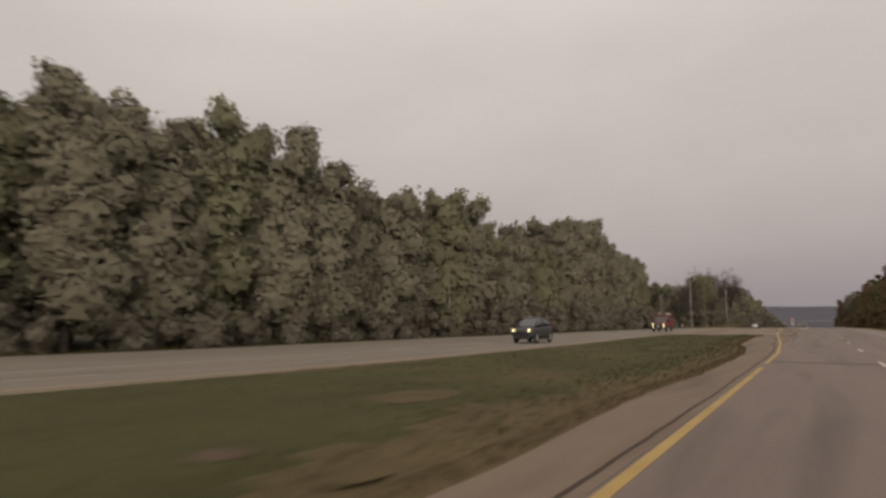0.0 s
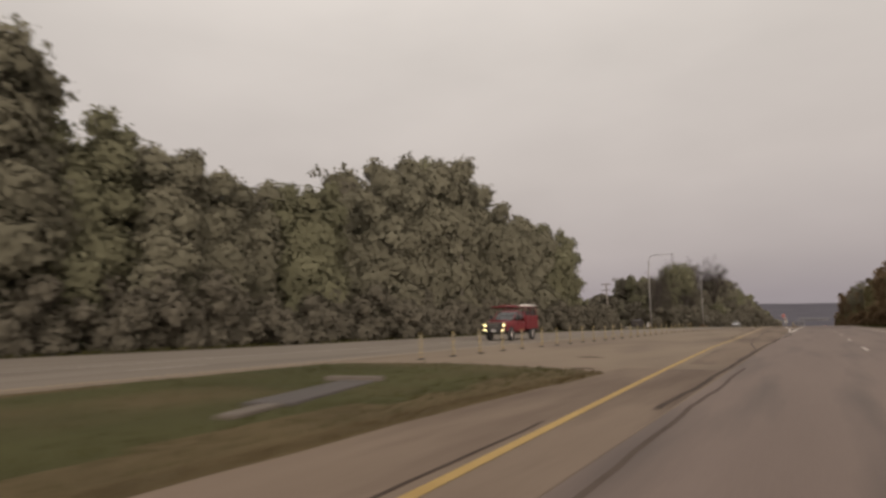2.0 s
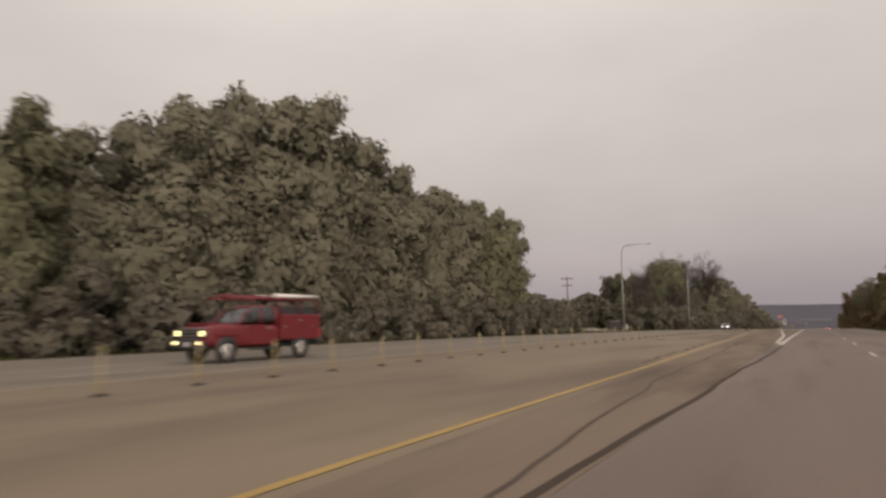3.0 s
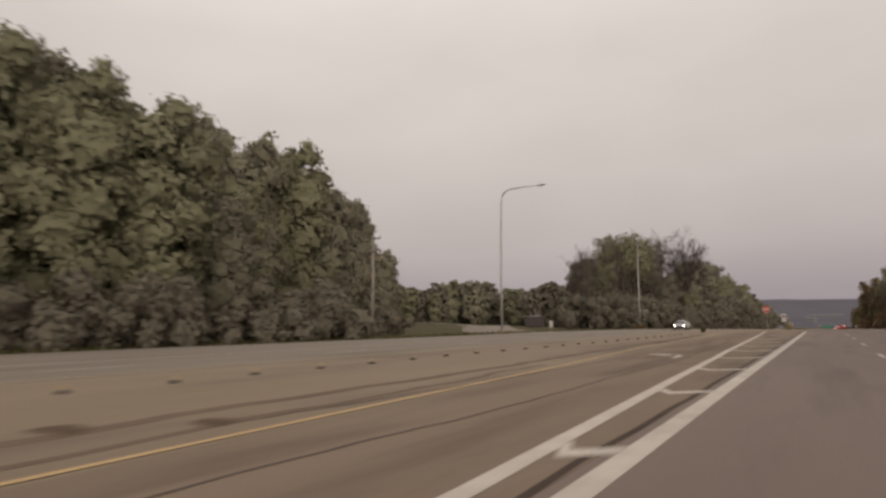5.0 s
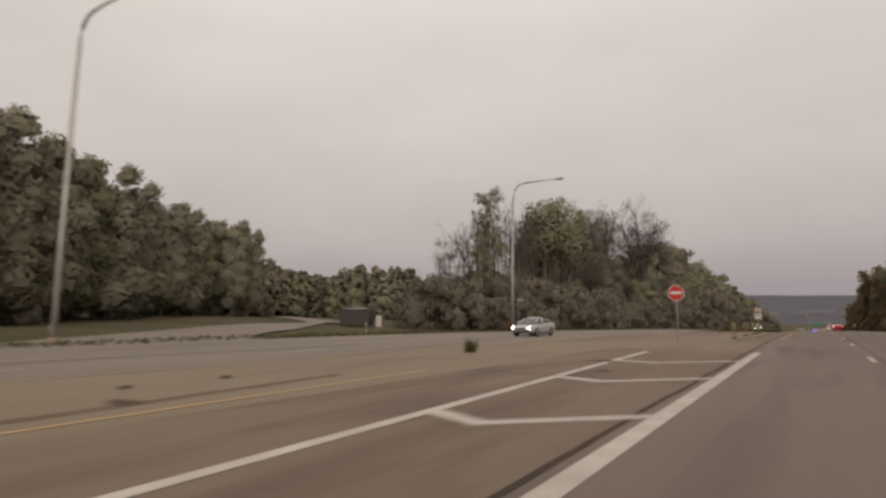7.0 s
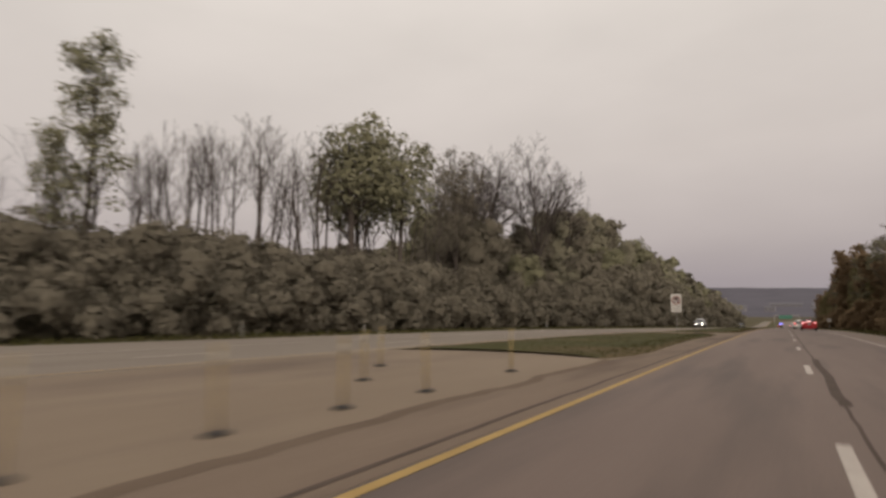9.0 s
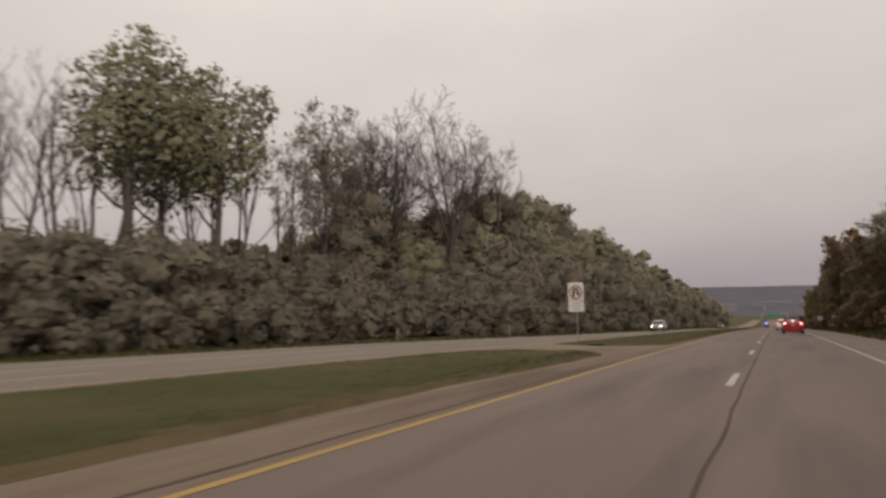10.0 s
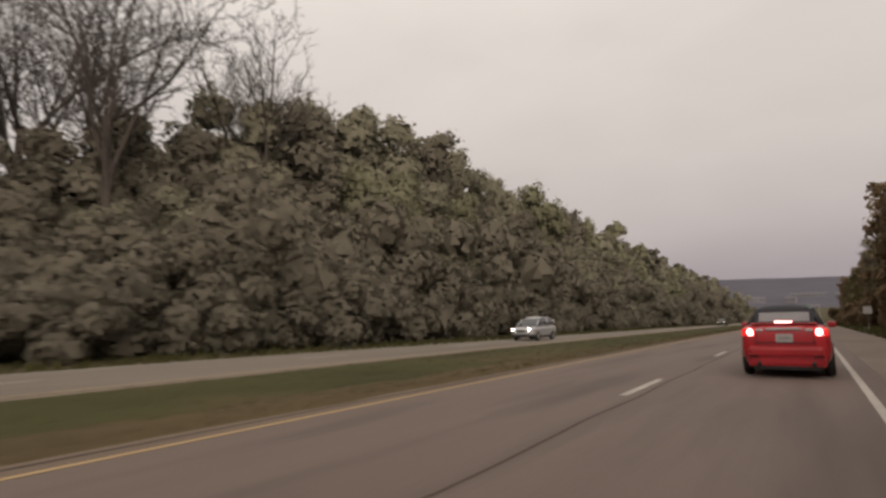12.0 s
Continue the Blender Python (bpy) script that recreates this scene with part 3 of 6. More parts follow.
# ---- grass of the median ----
def grass_bed(name, left, right, y0, y1, nose0, nose1, label, step=1.0, dry_band=0.07, bay=0.0):
    """A grass bed between two edges with rounded ends, humped at its rim and sagging in the middle; bay: how far the south end is hollowed."""
    ys = np.arange(y0, y1 + step / 2, step)
    l, r = left(ys), right(ys)
    k = np.clip((y1 - ys) / max(nose1, 0.01), 0, 1)
    if nose0:
        k = np.minimum(k, np.clip((ys - y0) / nose0, 0, 1))
    k = np.sqrt(np.clip(1 - (1 - k) ** 2, 0.02, 1))
    c = (l + r) / 2
    l, r = c + (l - c) * k, c + (r - c) * k
    jag = np.array([[noise.noise((y * 0.8, 1.7, s)) * 0.10 for s in (0.3, 8.8)] for y in ys])
    l, r = l + jag[:, 0], r + jag[:, 1]
    t = np.concatenate([np.linspace(0, 0.80, 7), np.linspace(0.84, 1.0, 6)])
    x = l[:, None] * (1 - t) + r[:, None] * t
    y = ys[:, None] + bay * np.sin(np.pi * t)[None] * np.exp(-(ys - y0) / 2.5)[:, None]
    rim = np.minimum(1, np.minimum(t, 1 - t) * 12)[None]
    z = gz(ys)[:, None] + 0.004 + rim * 0.07
    z = z + rim * 0.025 * np.array([[noise.noise((a * 0.7, b * 0.7, 4)) for a, b in zip(ra, rb)] for ra, rb in zip(x, y)])
    n, cc = x.shape
    a = (np.arange(n - 1)[:, None] * cc + np.arange(cc - 1)[None]).reshape(-1)
    made = structure(name, data_mesh(name, np.stack([x, y, z], -1).reshape(-1, 3), np.stack([a, a + 1, a + cc + 1, a + cc], -1), [GRASS, GRASS_DRY], smooth=True), label, "grass verge")
    i, j = a // cc, a % cc
    ragged = np.array([0.55 + 0.9 * noise.noise((y * 0.23, 5.5, y0)) + 0.6 * noise.noise((y * 0.9, 2.5, y0)) for y in ys])
    dry = (1 - t[j] < dry_band * (1 + ragged[i])) | ((j == 0) & (np.sin(i * 0.29) > 0.2))
    made.data.polygons.foreach_set("material_index", dry.astype(int))
    return x, y, z


def blades(name, grid, count, size, label, seed, mat=GRASS_BLADE, side=(0.0, 1.0)):
    """Tufts of grass as loose bent blades over a bed."""
    g = np.random.default_rng(seed)
    x, y, z = grid
    n, c = x.shape
    u, w = g.random(count) * (n - 1.001), (side[0] + (side[1] - side[0]) * g.random(count)) * (c - 1.001)
    i, j = u.astype(int), w.astype(int)
    fu, fw = u - i, w - j
    lerp = lambda q: (q[i, j] * (1 - fu) * (1 - fw) + q[i + 1, j] * fu * (1 - fw) + q[i, j + 1] * (1 - fu) * fw + q[i + 1, j + 1] * fu * fw)
    p = np.stack([lerp(x), lerp(y), lerp(z)], -1)
    a = g.random(count) * np.pi * 2
    hgt = size * (0.5 + g.random(count))
    wid = hgt * 0.30
    lean = (g.random((count, 2)) - 0.5) * hgt[:, None] * 1.2
    d = np.stack([np.cos(a), np.sin(a), 0 * a], -1)
    tip = p + np.column_stack([lean, hgt])
    v = np.stack([p - d * wid[:, None], p + d * wid[:, None], tip], 1).reshape(-1, 3)
    ob = new(name, data_mesh(name, v, np.arange(count * 3).reshape(-1, 3), mat))
    return tagged(ob, label, "grass", kind="stuff")


ISLAND_RIGHT = edge((258.7, -2.3), (259.5, -1.95), (260.8, -1.72), (262.7, -1.55), (270, -1.75), (278, -1.95), (284, -1.75), (292.5, -1.7))
bed_a = grass_bed("grass_verge_south", lambda y: WEST_NEAR(y) + 0.7, SOUTH_RIGHT, -110, 61, 0.1, 1.0, "mown autumn grass of the broad median", dry_band=0.10)
bed_b = grass_bed("grass_verge_island", lambda y: WEST_NEAR(y) + 0.15, ISLAND_RIGHT, 258.8, 293.4, 0.0, 2.5, "green grass island between two median crossings", step=0.7, dry_band=0.05, bay=1.1)
bed_c = grass_bed("grass_verge_north", lambda y: WEST_NEAR(y) + 0.45, edge((296, -0.9), (304, -0.75), (320, -0.62), (900, -0.6)), 299.8, 860, 2.2, 1.0, "long grass strip of the northern median", step=1.5, dry_band=0.14)
crop = lambda bed, lo, hi: tuple(q[lo:hi] for q in bed)
blades("grass_south", crop(bed_a, 96, 172), 13000, 0.06, "short autumn grass on the median", 1, side=(0, 0.88))
blades("dry_grass_south", crop(bed_a, 96, 172), 5000, 0.06, "dry brown grass along the shoulder", 6, BLADE_DRY, side=(0.90, 1.0))
blades("grass_island", bed_b, 5000, 0.055, "short green grass on the island", 2)
blades("grass_north", crop(bed_c, 0, 90), 7000, 0.055, "short green grass on the northern median", 3, side=(0, 0.9))
blades("dry_grass_north", crop(bed_c, 0, 90), 3000, 0.055, "dry brown grass along the northern lane edge", 7, BLADE_DRY, side=(0.8, 1.0))
# rough verge below the woods
vy = np.arange(-30, 520, 4.0)
vx = WEST_FAR(vy)[:, None] - np.linspace(0.0, 5.0, 5)[None]
blades("grass_verge_rough", (vx, np.repeat(vy[:, None], 5, 1), land(vx, vy[:, None])), 14000, 0.26, "rough brownish grass along the foot of the woods", 4)
ey = np.arange(60, 520, 4.0)
ex = 10.3 + np.repeat(np.linspace(0, 5, 5)[None], len(ey), 0)
blades("grass_verge_east", (ex, np.repeat(ey[:, None], 5, 1), land(ex, ey[:, None])), 9000, 0.24, "rough grass along the outer shoulder", 5)

# a drain with a concrete lip in the southern median
drain = thing("storm_drain", pose(-7.1, 53.3, float(gz(53.3)) - 0.03, 0, 0, 20), "concrete storm drain apron set in the grass", "storm drain")
WET = plain("wet_concrete", (0.062, 0.052, 0.048), rough=0.8)
DAMP = plain("damp_pale_concrete", (0.098, 0.080, 0.066), rough=0.85)
part("apron", box((0, -0.3, 0.09), (0.9, 4.2, 0.12), 0.03), WET, drain, "damp grey concrete apron")
part("lip", box((-0.15, 2.0, 0.16), (1.5, 0.2, 0.16), 0.03), DAMP, drain, "pale concrete lip")
part("channel", box((0.1, -2.9, 0.10), (0.35, 1.6, 0.08), 0.02), DAMP, drain, "concrete channel edge")


# ---- flexible delineator posts ----
def delineator():
    root = thing("delineator_post", pose(0, 0, 0), "yellow flexible delineator post on a dark base", "delineator", "delineators along the median")
    part("base", tube_mesh("base", [(0, 0, 0), (0, 0, 0.03), (0, 0, 0.06)], [0.15, 0.14, 0.05], 10, RUBBER), RUBBER, root, "black rubber base")
    part("post", tube_mesh("post", [(0, 0, 0.06), (0, 0, 0.5), (0, 0, 1.05), (0, 0, 1.10)], [0.026, 0.025, 0.024, 0.012], 8, POST), POST, root)
    part("band", tube_mesh("band", [(0, 0, 0.82), (0, 0, 0.98)], [0.028, 0.027], 8, BAND), BAND, root, "pale reflective band")
    return root


def broken_delineator():
    root = thing("broken_delineator", pose(0, 0, 0), "dark base of a broken-off delineator post", "delineator", "broken delineators along the median")
    part("base", tube_mesh("base", [(0, 0, 0), (0, 0, 0.04), (0, 0, 0.08)], [0.12, 0.11, 0.05], 10, RUBBER), RUBBER, root, "black rubber base")
    part("stub", tube_mesh("stub", [(0, 0, 0.07), (0.01, 0, 0.13), (0.02, 0, 0.17)], [0.03, 0.028, 0.02], 8, POST), POST, root, "yellow stub of the post")
    return root


first, stump = delineator(), broken_delineator()
whole, rest = [], []
for y in np.arange(63.3, 194, 2.42):
    (whole if y < 126 else rest).append((float(np.interp(y, [60, 155, 195], [-11.7, -11.5, -10.3])), y))
whole += [(-2.8, y) for y in np.arange(228.4, 251, 2.26) if abs(y - 232.92) > 0.1] + [(-4.8, 249.5), (-6.6, 252.4), (-3.0, 253.1)]
rnd = random.Random(5)
for src, spots in ((first, whole), (stump, rest)):
    for i, (x, y) in enumerate(spots):
        m = pose(x + rnd.uniform(-0.06, 0.06), y, float(gz(y)) + 0.002, rnd.gauss(0, 1.5), rnd.gauss(0, 1.5), rnd.uniform(0, 360))
        if i:
            copy_thing(src, m)
        else:
            src.matrix_basis = m


POST_GREY = plain("weathered_post_plastic", (0.22, 0.205, 0.185), rough=0.7, scale=6, fine=60)


def marker_post(x, y):
    root = thing("marker_post", pose(x, y, float(land(x, y))), "slim weathered pale roadside marker post in the verge", "marker post", "marker posts along the verge")
    part("post", box((0, 0, 0.55), (0.085, 0.04, 1.1), 0.012), POST_GREY, root)
    part("reflector", box((0, -0.025, 0.95), (0.07, 0.015, 0.12), 0.003), BAND, root, "small amber reflector")


for x, y in ((-29.2, 221), (-35.6, 193), (-24.6, 262.5), (-23.0, 272), (-34.4, 120), (-18.5, 320), (-21.6, 305)):
    marker_post(x, y)


# ---- lamp posts ----
def lamp_post(x, y, height, reach, label):
    z0 = float(land(x, y))
    root = thing("street_lamp", pose(x, y, z0), label, "street lamp", "tall lamps at the junction")
    part("base", tube_mesh("base", [(0, 0, -0.1), (0, 0, 0.35), (0, 0, 0.4)], [0.38, 0.38, 0.33], 12, CONCRETE), CONCRETE, root, "round concrete footing")
    bend = [(0.0, 0, 0.4), (0.02, 0, height * 0.35), (0.12, 0, height * 0.7), (0.30, 0, height - 1.4), (0.55, 0, height - 0.55), (1.05, 0, height - 0.08), (1.7, 0, height + 0.06)]
    part("pole", tube_mesh("pole", bend, [0.17, 0.15, 0.125, 0.11, 0.10, 0.095, 0.09], 10, STEEL), STEEL, root)
    part("arm", tube_mesh("arm", [(1.6, 0, height + 0.06), (reach * 0.6, 0, height + 0.06), (reach, 0, height + 0.0)], [0.085, 0.07, 0.055], 8, STEEL), STEEL, root)
    bm = bmesh.new()
    add_box(bm, (reach + 0.3, 0, height + 0.01), (0.95, 0.36, 0.17), 0.06)
    head = part("lamp_head", bm, STEEL, root, "flat grey luminaire")
    part("lens", box((reach + 0.38, 0, height - 0.085), (0.5, 0.26, 0.03), 0.008), GLASS, head)
    part("hatch", box((0, -0.17, 0.95), (0.16, 0.05, 0.35), 0.01), STEEL, root)


lamp_post(-33.7, 199.7, 19.2, 5.9, "tall grey curved steel lamp post beside the side road")
lamp_post(-27.8, 245.5, 17.5, 5.9, "tall grey curved steel lamp post before bare trees")
blade = thing("street_sign", pose(-26.7, 244.7, float(land(-26.7, 244.7)), 0, 0, 12), "narrow grey blade sign on a thin steel post", "traffic sign")
part("post", box((0, 0, 1.85), (0.06, 0.06, 3.7), 0.01), STEEL, blade)
part("panel", box((0.25, -0.045, 3.6), (0.9, 0.02, 0.2), 0.006), STEEL, blade)
part("bracket", box((0, -0.02, 3.6), (0.1, 0.05, 0.12), 0.01), STEEL, blade)


def utility_pole(x, y, height, arms, label):
    root = thing("utility_pole", pose(x, y, float(land(x, y)) - 0.2), label, "utility pole", "wooden utility poles by the woods")
    part("pole", tube_mesh("pole", [(0, 0, 0), (0.02, 0, height * 0.5), (0, 0, height)], [0.19, 0.165, 0.135], 9, WOOD), WOOD, root)
    for k in range(arms):
        z = height - 0.35 - k * 1.35
        arm = part("crossarm", box((0, -0.16, z), (2.5 - 0.25 * k, 0.11, 0.14), 0.02), WOOD, root)
        for s in (-1.1, -0.45, 0.45, 1.1):
            part("insulator", tube_mesh("insulator", [(s * (1 - 0.1 * k), -0.16, z + 0.06), (s * (1 - 0.1 * k), -0.16, z + 0.14), (s * (1 - 0.1 * k), -0.16, z + 0.24)], [0.03, 0.055, 0.03], 6, RUBBER), RUBBER, arm)
    if arms == 0:
        part("cap", tube_mesh("cap", [(0, 0, height - 0.05), (0, 0, height + 0.06)], [0.16, 0.12], 9, STEEL), STEEL, root, "grey metal pole cap")


utility_pole(-39.2, 180.0, 11.3, 2, "weathered wooden utility pole with two crossarms")
utility_pole(-37.4, 109.4, 10.9, 0, "plain weathered wooden pole before dark trees")
utility_pole(-38.6, 50.5, 9.6, 0, "plain weathered wooden pole at the wood's edge")


# ---- signs ----
def disc(n, r, c=(0, 0), a0=0.0):
    return [(c[0] + r * math.cos(a0 + 2 * math.pi * k / n), c[1] + r * math.sin(a0 + 2 * math.pi * k / n)) for k in range(n)]


def plate(outline, depth=0.02, y=0.0, hole=None):
    """An upright plate in the x-z plane, its face towards -y; with hole, a ring between two outlines of equal count."""
    bm = bmesh.new()
    n = len(outline)
    fr = [bm.verts.new((p, y - depth, q)) for p, q in outline]
    bk = [bm.verts.new((p, y, q)) for p, q in outline]
    if hole:
        hf = [bm.verts.new((p, y - depth, q)) for p, q in hole]
        hb = [bm.verts.new((p, y, q)) for p, q in hole]
        for i in range(n):
            j = (i + 1) % n
            bm.faces.new((fr[i], fr[j], hf[j], hf[i]))
            bm.faces.new((bk[j], bk[i], hb[i], hb[j]))
            bm.faces.new((fr[i], bk[i], bk[j], fr[j]))
            bm.faces.new((hf[j], hb[j], hb[i], hf[i]))
    else:
        bm.faces.new(fr)
        bm.faces.new(bk[::-1])
        for i in range(n):
            j = (i + 1) % n
            bm.faces.new((fr[i], bk[i], bk[j], fr[j]))
    return bm


def rect(x0, z0, x1, z1):
    return [(x0, z0), (x1, z0), (x1, z1), (x0, z1)]


z0 = float(gz(304.2)) + 0.04
sign = thing("no_u_turn_sign", pose(-6.73, 304.2, z0, 0, 0, -3) @ Matrix.Diagonal((0.94, 1, 1.03, 1)), "white no U-turn sign with red ring on a post", "traffic sign")
part("post", box((0, 0.03, 1.85), (0.075, 0.05, 3.75), 0.01), STEEL, sign)
panel = part("panel", plate(rect(-0.56, 2.645, 0.56, 3.78), 0.02), SIGN_WHITE, sign, "white square panel with a red ring")
cz, R = 3.15, 0.46
part("ring", plate(disc(32, R, (0, cz)), 0.006, -0.022, disc(32, R - 0.10, (0, cz))), SIGN_RING, panel, "dark red prohibition ring")
bend = [(-0.16, cz - 0.27), (-0.16, cz + 0.06)] + [(-0.16 * math.cos(a), cz + 0.06 + 0.16 * math.sin(a)) for a in np.linspace(0.2, math.pi - 0.2, 9)] + [(0.16, cz + 0.06), (0.16, cz - 0.06)]
bm = bmesh.new()
for (xa, za), (xb, zb) in zip(bend, bend[1:]):
    d = Vector((xb - xa, 0, zb - za))
    add_box(bm, ((xa + xb) / 2, -0.026, (za + zb) / 2), (0.155, 0.006, d.length + 0.06), 0, Matrix.Rotation(math.atan2(d.x, d.z), 4, "Y"))
tri = [bm.verts.new((x, -0.029, z)) for x, z in ((0.03, cz - 0.05), (0.29, cz - 0.05), (0.16, cz - 0.27))]
bm.faces.new(tri)
part("arrow", bm, SIGN_BLACK, panel, "black U-turn arrow")
bm = bmesh.new()
add_box(bm, (0, -0.036, cz), (0.06, 0.006, 2 * R - 0.1), 0, Matrix.Rotation(radians(-45), 4, "Y"))
part("slash", bm, SIGN_RING, panel, "dark red diagonal bar")
notice = part("notice_panel", plate(rect(-0.56, 1.93, 0.56, 2.605), 0.02), SIGN_WHITE, sign, "white panel with small grey lettering")
for z, w in ((2.46, 0.74), (2.27, 0.84), (2.08, 0.62)):
    part("lettering", box((0, -0.024, z), (w, 0.006, 0.075)), SIGN_GREY, notice, "grey bar of small lettering")

z0 = float(gz(218.5))
stop = thing("stop_sign", pose(-4.4, 218.5, z0, 0, 0, -4), "red octagonal sign with white band on a post", "traffic sign")
part("post", box((0, 0.03, 1.62), (0.07, 0.05, 3.25), 0.01), STEEL, stop)
octo = part("panel", plate(disc(8, 0.46, (0, 2.78), math.pi / 8), 0.02), SIGN_RED, stop, "red octagonal panel")
part("border", plate(disc(8, 0.46, (0, 2.78), math.pi / 8), 0.005, -0.0225, disc(8, 0.42, (0, 2.78), math.pi / 8)), SIGN_WHITE, octo, "white border")
part("lettering", box((0, -0.025, 2.79), (0.58, 0.006, 0.16)), SIGN_WHITE, octo, "white bar of lettering")

# a small pale sign beyond the outer shoulder
s3 = thing("roadside_sign", pose(11.6, 392.0, float(land(11.6, 392.0))), "small pale roadside sign seen end on", "traffic sign")
part("post", box((0, 0, 1.2), (0.07, 0.07, 2.4), 0.01), STEEL, s3)
part("panel", box((0, -0.05, 2.1), (0.75, 0.03, 0.75), 0.01), SIGN_WHITE, s3)

# the dark open-topped bin on the rise by the side road
bx, by = -47.6, 240.4
cab = thing("utility_cabinet", pose(-44.3, 240.9, float(land(-44.3, 240.9)) - 0.03, 0, 0, 25), "pale grey-green utility cabinet beside the container", "utility cabinet")
part("housing", box((0, 0, 0.85), (0.85, 0.7, 1.6), 0.04), plain("pale_cabinet_paint", (0.09, 0.085, 0.07), rough=0.6, bump=0.05), cab)
part("door", box((0, -0.36, 0.85), (0.7, 0.03, 1.35), 0.01), SIGN_GREY, cab)
part("plinth", box((0, 0, 0.05), (1.0, 0.85, 0.12), 0.02), CONCRETE, cab)
bin_ = thing("dumpster", pose(bx, by, float(land(bx, by)) - 0.02, 0, 0, 22), "dark steel roll-off container on the grass rise", "container")
bm = bmesh.new()
add_box(bm, (0, 0, 0.16), (3.8, 2.2, 0.12), 0.02)
for x, y, sx_, sy_ in ((0, 1.1, 3.8, 0.08), (0, -1.1, 3.8, 0.08), (1.86, 0, 0.08, 2.2), (-1.86, 0, 0.08, 2.2)):
    add_box(bm, (x, y, 1.15), (sx_, sy_, 1.95), 0.015)
part("body", bm, BIN, bin_)
for x in np.linspace(-1.65, 1.65, 6):
    part("rib", box((x, -1.17, 1.1), (0.09, 0.08, 1.8), 0.01), BIN, bin_)
part("rim", box((0, -1.14, 2.12), (3.9, 0.14, 0.12), 0.02), BIN, bin_)
for x in (-1.4, 1.4):
    for y in (-0.8, 0.8):
        part("roller", tube_mesh("roller", [(x, y - 0.1, 0.1), (x, y + 0.1, 0.1)], [0.12, 0.12], 10, STEEL), STEEL, bin_)
sheet = tagged(new("plastic_sheet", data_mesh("plastic_sheet", [(-1.7, -1.0, 2.19), (1.5, -1.0, 2.19), (1.6, 0.9, 2.20), (-1.6, 0.9, 2.20), (-0.9, -0.3, 2.36), (0.8, -0.2, 2.42)], [[0, 1, 5, 4], [1, 2, 5], [2, 3, 4, 5], [3, 0, 4]], BUILDING)), "pale plastic sheet laid over the container", "plastic sheet")
sheet.matrix_basis = bin_.matrix_basis


# ---- trees ----
def lobe_facets():
    """Eighty facets round a lobe, each spread a little over its neighbours."""
    bm = bmesh.new()
    bmesh.ops.create_icosphere(bm, subdivisions=2, radius=1.0)
    q = np.array([[w.co for w in t.verts] for t in bm.faces])
    bm.free()
    mid = q.mean(axis=1, keepdims=True)
    return mid + (q - mid) * 1.25


LOBE = lobe_facets()


